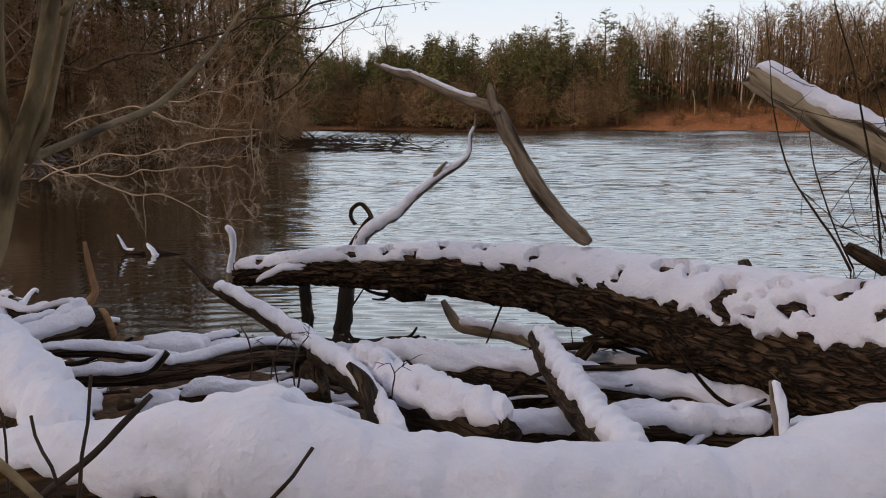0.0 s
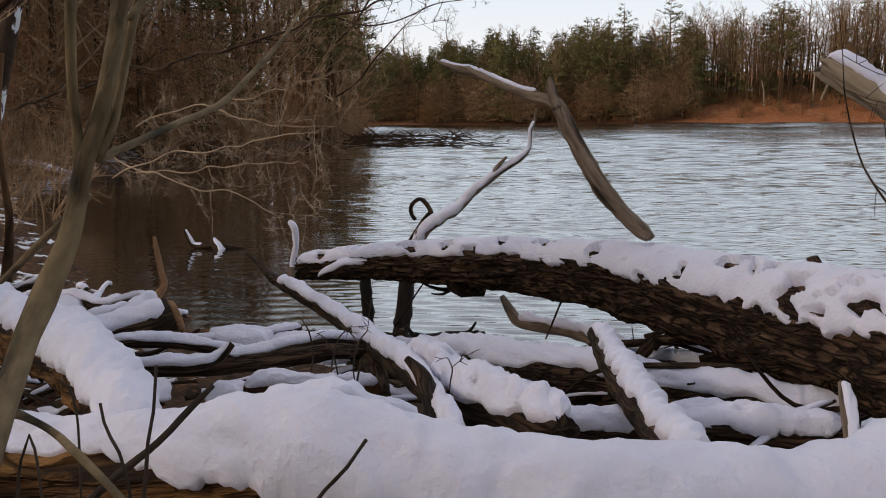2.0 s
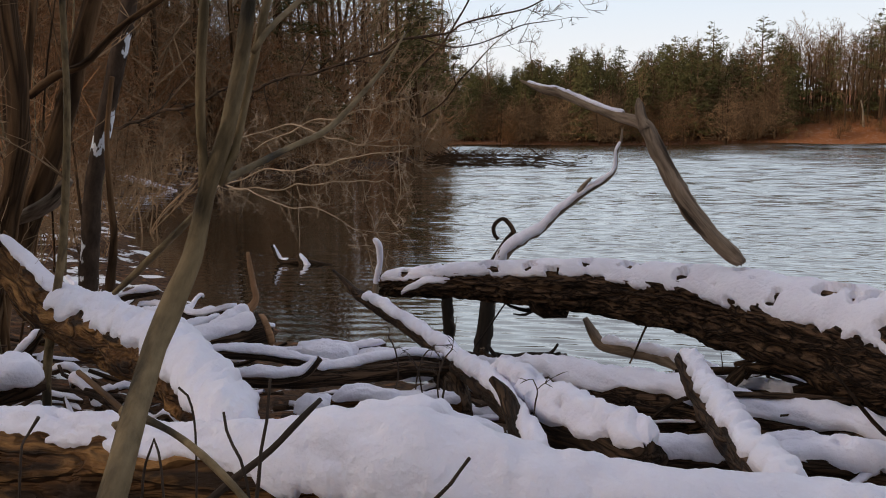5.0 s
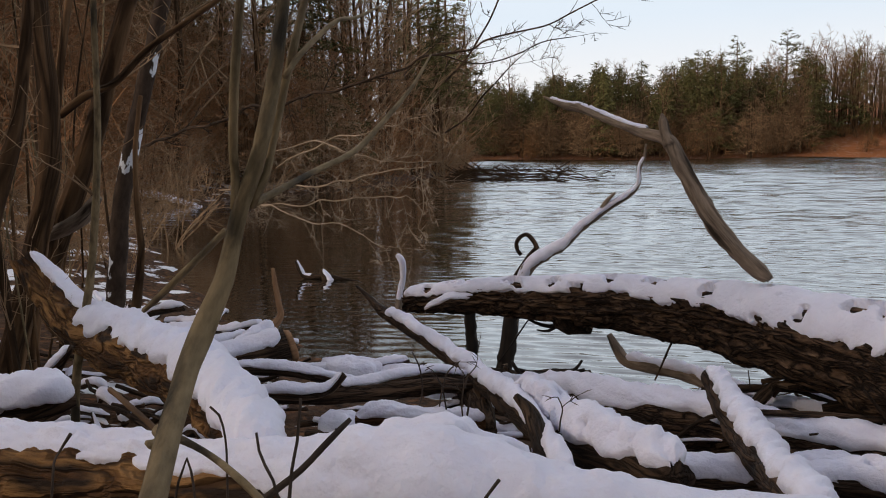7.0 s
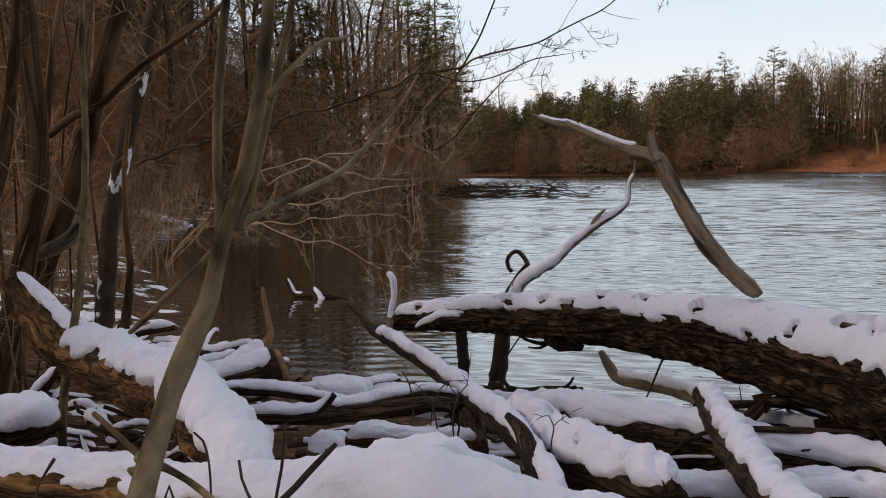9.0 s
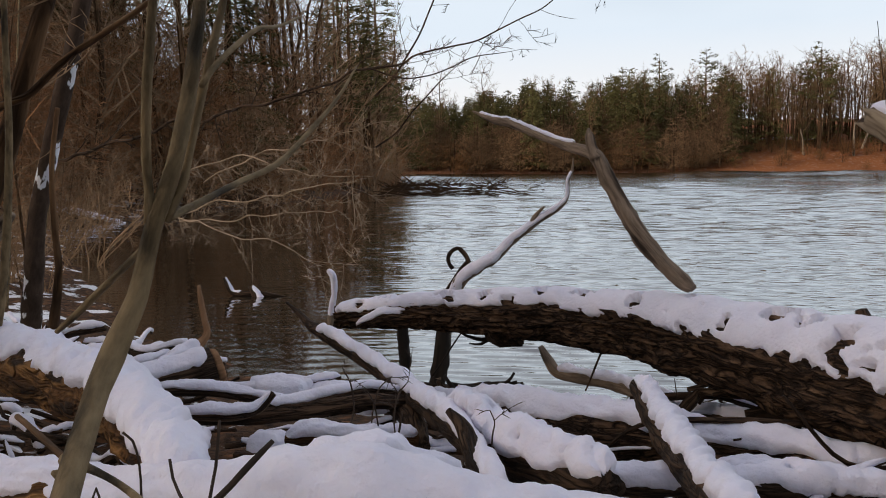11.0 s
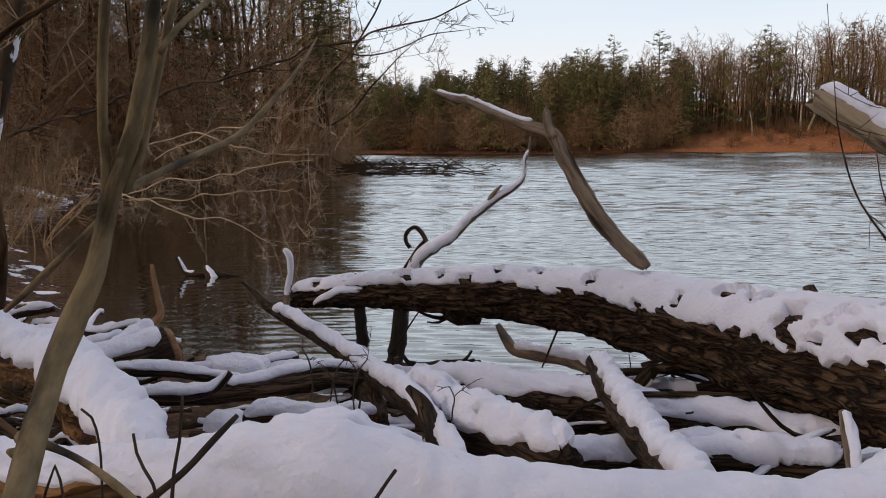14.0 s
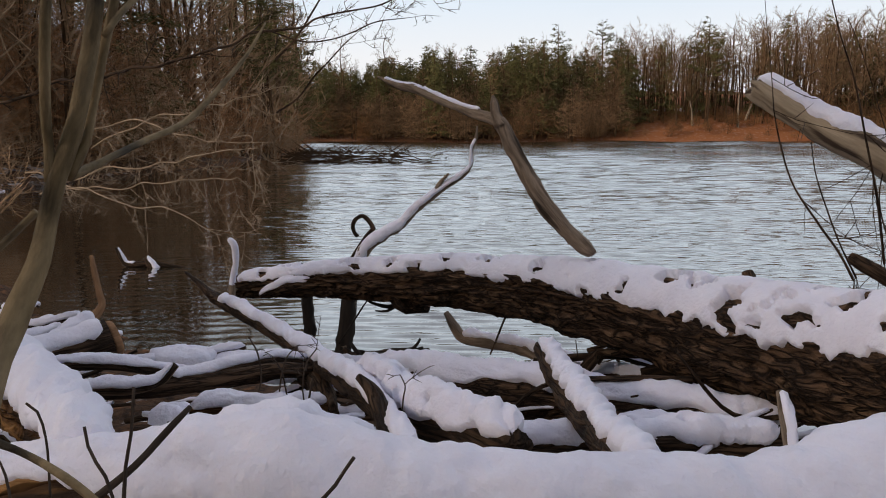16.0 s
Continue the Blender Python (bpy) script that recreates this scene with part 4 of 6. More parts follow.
def stretch_axis(fine0, fine1, step, low, high, grow=1.13):
    mid = list(np.arange(fine0, fine1, step))
    up, k = [mid[-1]], step
    while up[-1] < high:
        k *= grow
        up.append(up[-1] + min(k, 60))
    down, k = [mid[0]], step
    while down[-1] > low:
        k *= grow
        down.append(down[-1] - min(k, 60))
    return np.array(down[:0:-1] + mid + up[1:])


gx = stretch_axis(-6.5, 4.5, 0.07, -1200, 1200)
gy = stretch_axis(0.6, 9.5, 0.07, -600, 2500, 1.1)
GX, GY = np.meshgrid(gx, gy)
GZ = height(GX, GY)
gverts = []
for x, y, z in zip(GX.ravel(), GY.ravel(), GZ.ravel()):
    if abs(x) < 30 and -8 < y < 60:
        z += 0.09 * noise.noise(Vector((x * 1.1, y * 1.1, 1))) + 0.05 * noise.noise(Vector((x * 3.3, y * 3.3, 4))) + 0.02 * noise.noise(Vector((x * 9, y * 9, 7)))
    elif y > 100:
        z += 0.5 * noise.noise(Vector((x * 0.15, y * 0.15, 1)))
    gverts.append((x, y, z))
nx, ny = len(gx), len(gy)
gfaces = [(j * nx + i, j * nx + i + 1, (j + 1) * nx + i + 1, (j + 1) * nx + i) for j in range(ny - 1) for i in range(nx - 1)]
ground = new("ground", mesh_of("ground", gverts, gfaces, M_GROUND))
tagged(ground, "leaf-strewn lake bank with patches of fresh snow", "ground", kind="structure")

def lake():
    """A fan of wavelets; each ring carries only the waves that its spacing can hold."""
    r, rings = 3.6, []
    while r < 165:
        gap = max(0.04, 0.42 * r * r / 2736)
        rings.append((r, gap))
        r += gap
    rings += [(r, 40.0) for r in (180, 220, 300, 450, 900)]
    turn = np.radians(np.arange(-60, 60.01, 0.66))
    rr, gap = np.array(rings).T
    RR, TT = np.meshgrid(rr, turn, indexing="ij")
    X, Y = 0.03 + RR * np.sin(TT), 0.5 + RR * np.cos(TT)
    Z = np.zeros_like(X)
    rs = np.random.RandomState(9)
    for wave in (0.16, 0.24, 0.36, 0.55, 0.85, 1.3, 2.1, 3.6, 6.0, 9.5, 15.0):
        fits = (np.clip((wave / gap - 2.2) / 1.5, 0, 1) * np.clip((10 - wave / gap) / 5, 0.04, 1))[:, None]
        calm = 0.3 + 0.7 * np.clip((X + 0.25 * Y + 1.0) / 3.0, 0, 1)
        gust = 0.75 + 0.35 * np.sin(X * 0.11 + wave * 5 + 0.6 * np.sin(Y * 0.07)) * np.sin(Y * 0.09 + wave * 3)
        for k in range(4):
            a = rs.normal(0.0, 0.20)
            lam = wave * rs.uniform(0.8, 1.25)
            ph = (X * math.sin(a) + Y * math.cos(a)) * 2 * math.pi / lam + rs.uniform(0, 6.28)
            ph = ph + 1.4 * np.sin(X * (0.9 / lam) * 0.35 + rs.uniform(0, 6.28)) + 0.8 * np.sin(Y * 0.31 / lam + rs.uniform(0, 6.28))
            Z += fits * gust * calm * SWELL * lam / (2 * math.pi) * np.sin(ph)
    n, m = X.shape
    verts = np.stack([X, Y, Z], -1).reshape(-1, 3)
    faces = [(i * m + j, i * m + j + 1, (i + 1) * m + j + 1, (i + 1) * m + j) for i in range(n - 1) for j in range(m - 1)]
    return verts, faces


SWELL = 0.075
water = new("water", mesh_of("water", *lake(), M_WATER))
tagged(water, "dark rippled lake water reflecting the pale sky", "water", kind="structure")


def ground_at(x, y):
    return float(height(np.array([x]), np.array([y]))[0])


# ---- fallen trunk ----
trunk = thing("fallen_tree_trunk", "massive fallen tree trunk with furrowed brown bark, snow on top", "log", base_of(BIG_LOG))
part("bark", *tube(BIG_LOG, seg=110, step=0.016, rough=0.12, lump=2.6, ridge=0.030, ridges=13, seed=2, jag=0.8), M_BARK, trunk)
part("split_spike", *tube(BIG_LOG_SPIKE, seg=20, rough=0.25, ridge=0.006, seed=3), M_BARK, trunk, "splintered brown end of the trunk")
part("spike_snow", *snow_on(BIG_LOG_SPIKE, thick=0.022, cover=58, lean=-6, seed=72, start=0.15), M_SNOW, trunk)
part("broken_knob", *tube(BIG_LOG_KNOB, seg=14, rough=0.4, lump=12, seed=4), M_BARK, trunk)
part("knot", *tube(STUB_KNOT, seg=10, rough=0.4, seed=5), M_DARK, trunk)
part("snow_cap", *snow_on(BIG_LOG, thick=0.045, cover=(62, 50, 48, 52, 58, 62, 66, 68), lean=6, seed=1, ragged=0.55, lumps=0.3, crumb=0.45, holes=0.385, hole_scale=7.5, clump=2.2, m=61, step=0.015), M_SNOW, trunk, "thick white snow cap with bare patches")

fork = thing("forked_branch", "bare weathered forked branch propped on the fallen trunk", "branch", base_of(FORK_STEM))
part("stem", *tube([(p[0], p[1], p[2], p[3] * 0.84) for p in FORK_STEM], seg=22, step=0.012, rough=0.24, lump=7, ridge=0.005, ridges=6, seed=6, jag=0.9), M_GREY, fork)
part("stub", *tube(FORK_STUB, seg=12, rough=0.2, seed=7), M_GREY, fork)
part("snow_cap", *snow_on([(p[0], p[1], p[2], p[3] * 0.84) for p in FORK_STEM], thick=0.013, cover=42, seed=2, start=0.55, end=0.97, holes=0.3), M_SNOW, fork, "thin line of snow")

white = thing("snowy_branch", "crooked branch standing in the water, crusted with snow", "branch", base_of(WHITE_BRANCH))
part("stem", *tube(WHITE_BRANCH, seg=12, rough=0.22, lump=14, seed=8), M_GREY, white)
part("wet_foot", *tube([(p[0], p[1], p[2], p[3] * 1.2) for p in WHITE_BRANCH[:3]] + [tuple(WHITE_BRANCH[3][:3]) + (0.03,)], seg=12, rough=0.3, lump=9, seed=18), M_WET, white, "dark wet foot in the water")
part("twig", *tube(WHITE_TWIG, seg=8, seed=9), M_GREY, white)
part("snow_cap", *snow_on(WHITE_BRANCH, thick=0.016, cover=(50, 60, 92, 88, 70, 55, 45), lean=-10, seed=3, start=0.30, end=0.96, lumps=1.2, clump=8), M_SNOW, white)
limb("mooring_post", "dark wet stick standing in the water under the trunk", "stick", POST_TWO, M_WET, seed=10, rough=0.4, lump=9)
loop = thing("curled_branch", "dark branch with a curled looping tip", "branch", base_of(LOOP_STICK))
part("stem", *tube(LOOP_STICK, seg=10, rough=0.15, seed=11), M_DARK, loop)
part("loop", *tube(LOOP_CURL, seg=8, seed=12, rough=0.2), M_DARK, loop)
limb("upright_stub", "short upright stub coated in white snow", "branch", WHITE_STUMP, M_GREY, seed=13, snow=dict(thick=0.012, cover=105, lean=-15, seed=4, start=0.35))
snag = thing("sunken_snag", "sunken branch with two snowy prongs above the water", "branch", base_of(SNAG_A))
part("stem", *tube(SNAG_A, seg=8, seed=14), M_DARK, snag)
part("prong", *tube(SNAG_B, seg=8, seed=15), M_DARK, snag)
part("snow_cap", *snow_on(SNAG_A, thick=0.010, cover=62, seed=5, end=0.3), M_SNOW, snag)
part("prong_snow", *snow_on(SNAG_B, thick=0.014, cover=70, seed=6), M_SNOW, snag)

# ---- driftwood pile ----
DRIFT = "driftwood pile"
diag = limb("leaning_branch", "long leaning branch with dark bark under a ridge of snow", "branch", DIAG_LOG, M_DARK, seg=16, group=DRIFT, rough=0.15, ridge=0.004, seed=16, snow=dict(thick=0.024, cover=58, lean=8, seed=7, start=0.17, end=0.97))
limb("hooked_stub", "dark hooked stub standing up from the snow", "branch", HOOK_BRANCH, M_DARK, seg=12, group=DRIFT, rough=0.2, seed=17)
limb("bent_root", "bent reddish root under the leaning branch", "root", ROOT_KNEE, M_DARK, seg=12, group=DRIFT, rough=0.25, seed=18)
limb("curved_branch", "grey curved branch with an upturned tip and snow", "branch", CURL_BRANCH, M_GREY, seg=14, group=DRIFT, rough=0.15, seed=19, snow=dict(thick=0.03, cover=65, seed=8, start=0.14))
limb("leaning_slab", "leaning dark slab of wood with thick snow on its upper side", "log", SLAB, M_DARK, seg=20, group=DRIFT, rough=0.2, ridge=0.006, seed=20, snow=dict(thick=0.035, cover=72, lean=-26, seed=9, lumps=0.5, m=19))
limb("long_log", "long brown log bedded in the pile, thick snow on top", "log", MID_LOG, M_BARK, seg=36, group=DRIFT, rough=0.12, ridge=0.012, seed=21, snow=dict(thick=0.05, cover=(62, 58, 55, 50, 60), seed=10, clump=3, m=21))
limb("lumpy_log", "short dark log half buried in lumps of snow", "log", FRONT_MID, M_DARK, seg=24, group=DRIFT, rough=0.25, ridge=0.008, seed=22, snow=dict(thick=0.05, cover=70, lean=0, seed=11, clump=6, m=19, holes=0.25))
limb("low_log", "low dark log under a ragged layer of snow", "log", RIGHT_LOW, M_DARK, seg=20, group=DRIFT, rough=0.25, ridge=0.008, seed=23, snow=dict(thick=0.026, cover=75, seed=12, clump=6, ragged=1.8, lumps=1.1, holes=0.36, hole_scale=8, m=19, step=0.014))
limb("rotten_foreground_log", "long rotten orange log under deep smooth snow", "log", FORE_LOG, M_ROT, seg=48, step=0.015, group=DRIFT, rough=0.2, lump=9, ridge=0.012, ridges=7, seed=24, snow=dict(thick=0.030, ragged=0.8, lumps=0.5, crumb=1.1, cover=(26, 26, 26, 28, 36, 80, 115, 120, 120, 120, 120), lean=2, seed=13, clump=4, m=41, step=0.012))
arm = limb("broken_log", "broken log with torn orange wood and a deep snow blanket", "log", ARM_LOG, M_ROT, seg=40, step=0.02, group=DRIFT, rough=0.2, lump=4, ridge=0.010, seed=25, jag=1.2, snow=dict(thick=0.045, cover=(60, 66, 70, 76, 88), lean=-20, seed=14, clump=4, crumb=1.3, lumps=0.5, m=31, step=0.012, start=0.24))
part("snow_strip", *snow_on(ARM_LOG, thick=0.016, cover=26, lean=-4, seed=71, start=0.0, end=0.34, lumps=1.0, ragged=2.0, holes=0.2), M_SNOW, arm, "thin strip of snow on the torn end")
sawn = limb("sawn_log", "sawn log with an orange cut end and snow on top", "log", SAWN_LOG, M_DARK, seg=20, group=DRIFT, rough=0.08, seed=26, snow=dict(thick=0.028, cover=62, seed=15, start=0.01))
part("cut_face", *tube([(-1.490, 3.680, 1.114, 0.080), (-1.482, 3.686, 1.116, 0.080), (-1.474, 3.692, 1.118, 0.078), (-1.468, 3.697, 1.120, 0.074)], seg=20, step=0.006, rough=0.05, seed=29), M_RUST, sawn, "tan sawn face")
limb("bent_stick", "snapped bent stick with bare orange wood at its tip", "stick", ORANGE_STICK, M_RUST, seg=10, group=DRIFT, rough=0.15, seed=27, snow=dict(thick=0.03, cover=80, seed=16, start=0.5))
for k, (line, mat) in enumerate(((TWIN_A, M_DARK), (TWIN_B, M_DARK), (TWIN_C, M_DARK), (UPPER_TWIN, M_DARK), (LEFT_STICK_A, M_DARK), (LEFT_STICK_B, M_DARK), (LEFT_STICK_C, M_DARK))):
    limb("snowy_stick", "dark driftwood stick carrying a rounded rope of snow", "stick", line, mat, seg=12, group=DRIFT, rough=0.18, seed=30 + k, snow=dict(thick=0.018, cover=72, seed=20 + k, clump=6))
limb("under_log", "dark log in shade under the snowy sticks", "log", UNDER_LOG, M_DARK, seg=20, group=DRIFT, rough=0.2, ridge=0.006, seed=38)
limb("buried_log", "log buried under a low bank of snow", "log", LOW_SNOW_LOG, M_ROT, seg=18, group=DRIFT, rough=0.2, seed=39, snow=dict(thick=0.024, lumps=1.2, cover=62, seed=28, clump=10, m=25, ragged=2.0, holes=0.3, hole_scale=14))
limb("mounded_log", "short log rounded over by a mound of snow", "log", MOUND_LOG, M_DARK, seg=20, group=DRIFT, rough=0.2, seed=40, snow=dict(thick=0.045, cover=130, seed=29, m=31, clump=8, step=0.012))
for k, line in enumerate((DEBRIS_A, DEBRIS_B, DEBRIS_C, DEBRIS_D, DEBRIS_E, DEBRIS_F, DEBRIS_G)):
    limb("dark_stick", "thin dark wet stick tangled under the trunk", "stick", line, M_DARK, seg=9, group=DRIFT, rough=0.25, seed=45 + k, snow=dict(thick=0.025, cover=60, seed=35 + k, holes=0.3) if k == 0 else None)
limb("snowy_post", "short upright stick with snow stuck to its side", "stick", POST_RIGHT, M_GREY, seg=12, group=DRIFT, rough=0.2, seed=53, snow=dict(thick=0.012, cover=70, lean=-40, seed=43))
limb("peeled_log", "pale peeled log end jutting out with snow on top", "log", BARE_LOG, M_PALE, seg=28, step=0.025, rough=0.24, lump=4, ridge=0.009, seed=54, jag=0.9, snow=dict(thick=0.034, cover=48, lean=0, seed=44, holes=0.15, clump=4))
limb("dark_branch", "dark branch stub resting on the snowy trunk", "branch", STUB_RIGHT, M_DARK, seg=10, rough=0.2, seed=55)

rng = random.Random(5)
for k in range(130):
    y = rng.uniform(1.9, 6.0)
    x = rng.uniform(-0.62, 0.55) * (y + 0.5) - 0.1 if k < 90 else -rng.uniform(0.45, 0.85) * (y + 0.4)
    z = ground_at(x, y) + 0.05 + rng.random() * 0.10
    a, ln, r = rng.uniform(-0.6, 0.6) + (math.pi if rng.random() < 0.5 else 0), rng.uniform(0.3, 1.1), rng.uniform(0.008, 0.028)
    pts = []
    for q in range(4):
        f = q / 3
        pts.append((x + math.cos(a) * ln * f + rng.uniform(-0.04, 0.04), y + math.sin(a) * ln * f + rng.uniform(-0.04, 0.04), z + rng.uniform(-0.03, 0.05) + 0.10 * f * rng.random(), r * (1.1 - 0.6 * f)))
    limb("driftwood_stick", "small dark driftwood stick on the snowy bank", "stick", pts, M_DARK, seg=7, step=0.06, group=DRIFT, rough=0.2, seed=60 + k, snow=dict(thick=0.015, cover=75, seed=60 + k, m=7, step=0.05) if rng.random() < 0.6 else None)

for k, line in enumerate((KNOB_TWIG_A, KNOB_TWIG_B, KNOB_TWIG_C, EDGE_STICK_A, EDGE_STICK_B, EDGE_STICK_C, TANGLE_B, TANGLE_C, TANGLE_D, TANGLE_E, TANGLE_F, TANGLE_G, TANGLE_H)):
    limb("dark_stick", "thin dark wet stick tangled under the trunk", "stick", line, M_WET if k < 6 else M_DARK, seg=9, step=0.03, group=DRIFT, rough=0.3, lump=14, seed=600 + k)
limb("tangled_branch", "dark crooked branch with a crust of snow under the trunk", "branch", TANGLE_A, M_DARK, seg=12, step=0.03, group=DRIFT, rough=0.3, lump=9, seed=615, snow=dict(thick=0.018, cover=60, seed=615, holes=0.3, start=0.3))
for k, line in enumerate((STALK_A, STALK_B)):
    limb("bare_cane", "thin bare cane poking up through the snow", "twig", line, M_CANE, wood="stem", seg=6, group="canes in the snow", rough=0.1, seed=620 + k)


def snow_patch(x, y, z, rx, ry, h, seed):
    """A low uneven pillow of snow lying across the sticks."""
    t = thing("snow_patch", "low pillow of snow lying across the driftwood", "snow", (x, y, z - h), "snow on the driftwood")
    rings, seg = 12, 40
    verts, faces = [(x, y, z + h)], []
    for i in range(1, rings + 1):
        f = i / rings
        for j in range(seg):
            a = 2 * math.pi * j / seg
            wob = 1 + 0.32 * noise.noise(Vector((math.cos(a) * 1.3, math.sin(a) * 1.3, seed))) + 0.16 * noise.noise(Vector((math.cos(a) * 4, math.sin(a) * 4, seed + 5)))
            px, py = x + rx * f * wob * math.cos(a), y + ry * f * wob * math.sin(a)
            top = h * (1 - f ** 3.2) + h * 0.55 * noise.noise(Vector((px * 8, py * 8, seed))) * (1 - f * f) + 0.01 * noise.noise(Vector((px * 30, py * 30, seed)))
            verts.append((px, py, z + top - (0.035 if i == rings else 0)))
    faces += [(0, 1 + j, 1 + (j + 1) % seg) for j in range(seg)]
    for i in range(rings - 1):
        for j in range(seg):
            k = (j + 1) % seg
            faces.append((1 + i * seg + j, 1 + (i + 1) * seg + j, 1 + (i + 1) * seg + k, 1 + i * seg + k))
    part("snow", verts, faces, M_SNOW, t)


for k, patch in enumerate(PATCHES):
    snow_patch(*patch, 11.3 + 2.7 * k)
rng = random.Random(64)
for k in range(64):
    y = rng.uniform(3.9, 8.2)
    x = -rng.uniform(0.46, 0.85) * (y - 0.3)
    z = ground_at(x, y) + rng.uniform(0.02, 0.09)
    a, ln, r = rng.uniform(0, 6.28), rng.uniform(0.12, 0.5), rng.uniform(0.012, 0.04)
    pts = [(x + math.cos(a) * ln * f + rng.uniform(-0.03, 0.03), y + math.sin(a) * ln * f, z + rng.uniform(-0.02, 0.03) + 0.1 * f * rng.random(), r * (1.1 - 0.5 * f)) for f in (0, 0.35, 0.7, 1.0)]
    limb("driftwood_stick", "short dark driftwood piece under a lump of snow", "stick", pts, M_DARK, seg=8, step=0.05, group=DRIFT, rough=0.3, seed=800 + k, snow=dict(thick=rng.uniform(0.02, 0.045), cover=95, seed=800 + k, m=11, step=0.03, clump=9))
rng = random.Random(63)
for k in range(90):
    y = rng.uniform(2.75, 4.7)
    x = rng.uniform(-0.47, 0.36) * (y - 0.5)
    z = 0.98 - 0.13 * (y - 2.8) - rng.uniform(0.05, 0.20)
    a, ln, r = rng.gauss(0.0, 0.35) + (math.pi if k % 2 else 0), rng.uniform(0.25, 0.8), rng.choice((0.006, 0.010, 0.014, 0.022))
    pts = [(x + math.cos(a) * ln * f + rng.uniform(-0.03, 0.03), y + math.sin(a) * ln * f, z + rng.uniform(-0.025, 0.025) + 0.08 * f * rng.uniform(-1, 1), r * (1.1 - 0.5 * f)) for f in (0, 0.3, 0.65, 1.0)]
    limb("driftwood_stick", "small dark driftwood stick in the snowy pile", "stick", pts, M_DARK, seg=8, step=0.04, group=DRIFT, rough=0.25, seed=700 + k, snow=dict(thick=rng.uniform(0.012, 0.03), cover=80, seed=700 + k, m=9, step=0.025, start=rng.uniform(0, 0.3), end=rng.uniform(0.6, 1.0)) if k % 3 else None)

# ---- sapling and canes near the eye ----
sapling = thing("sapling", "slender sapling with smooth olive-brown bark and forking stems", "tree", base_of(SAPLING_TRUNK))
part("trunk", *tube(SAPLING_TRUNK, seg=24, step=0.02, rough=0.08, lump=9, seed=101), M_SAP, sapling)
part("stem", *tube(SAPLING_LEFT, seg=14, rough=0.08, seed=102), M_SAP, sapling)
part("stem", *tube(SAPLING_RIGHT, seg=14, rough=0.08, seed=103), M_SAP, sapling)
part("limb", *tube(SAPLING_LIMB, seg=12, rough=0.1, seed=104), M_SAP, sapling)
part("limb", *tube(SAPLING_TWIG, seg=12, rough=0.1, seed=109), M_SAP, sapling)
part("spur", *tube(SAPLING_SPUR, seg=12, rough=0.2, seed=105), M_SAP, sapling)
part("spur", *tube(SPUR_BACK, seg=12, rough=0.2, seed=107), M_TRUNK, sapling)
part("knob", *tube(SAPLING_KNOB, seg=12, rough=0.2, seed=108), M_SAP, sapling)
limb("snowy_stump", "low stump rounded over by snow at the bank", "log", LEFT_MOUND, M_DARK, seg=16, group=DRIFT, rough=0.2, seed=41, snow=dict(thick=0.04, cover=110, seed=48, m=21))
limb("snowy_stick", "slanting stick with a crust of snow", "stick", LEFT_SLANT, M_DARK, seg=10, group=DRIFT, rough=0.2, seed=42, snow=dict(thick=0.025, cover=90, seed=49))
limb("leaning_stick", "bare stick leaning behind the sapling", "stick", SAPLING_BACK, M_SAP, seg=10, rough=0.1, seed=106)
for k, line in enumerate((CANE_A, CANE_B, CANE_C, CANE_D, CANE_E, CANE_F, CANE_G, CANE_H)):
    limb("bare_cane", "thin bare cane poking up through the snow", "twig", line, M_CANE, wood="stem", seg=8, group="canes in the snow", rough=0.15, lump=30, seed=110 + k)


def twig_tube(verts, faces, a, b, r0, r1):
    """A three-sided twig from a to b."""
    d = b - a
    s = d.orthogonal().normalized()
    u = d.normalized().cross(s)
    k = len(verts)
    for p, r in ((a, r0), (b, r1)):
        for q in range(3):
            an = q * 2.094
            verts.append(p + s * (r * math.cos(an)) + u * (r * math.sin(an)))
    for q in range(3):
        w = (q + 1) % 3
        faces.append((k + q, k + w, k + 3 + w, k + 3 + q))


def spike(verts, faces, a, b, r):
    """The last piece of a twig, drawn out to a point."""
    d = b - a
    s = d.orthogonal().normalized()
    u = d.normalized().cross(s)
    k = len(verts)
    for q in range(3):
        verts.append(a + s * (r * math.cos(q * 2.094)) + u * (r * math.sin(q * 2.094)))
    verts.append(b)
    faces += [(k, k + 1, k + 3), (k + 1, k + 2, k + 3), (k + 2, k, k + 3)]


def grow(verts, faces, rng, at, way, length, radius, depth, droop=0.0, spread=0.7, bits=3, kids=(2, 4), thin=0.55, minr=0.004):
    """A limb of a few crooked pieces that splits into smaller ones."""
    p, w = at.copy(), way.normalized()
    full = bits
    bits = bits if depth else max(1, bits - 2)
    piece = length / bits
    for i in range(bits):
        w = (w + Vector((rng.uniform(-1, 1), rng.uniform(-1, 1), rng.uniform(-1, 1))) * 0.16 + Vector((0, 0, -droop))).normalized()
        q = p + w * piece
        r0 = max(minr, radius * (1 - 0.7 * i / bits))
        r1 = max(minr * 0.7, radius * (1 - 0.7 * (i + 1) / bits))
        if i == bits - 1:
            spike(verts, faces, p, q, r0)
        else:
            twig_tube(verts, faces, p, q, r0, r1)
        if depth > 0 and (i > 0 or depth < 2):
            for _ in range(rng.randint(*kids)):
                side = Vector((rng.uniform(-1, 1), rng.uniform(-1, 1), rng.uniform(-0.6, 1))).normalized()
                grow(verts, faces, rng, p.lerp(q, rng.random()), (w * (1 - spread) + side * spread), length * rng.uniform(0.35, 0.65), max(minr, radius * thin * (1 - 0.5 * i / bits)), depth - 1, droop, spread, full, kids, thin, minr)
        p = q


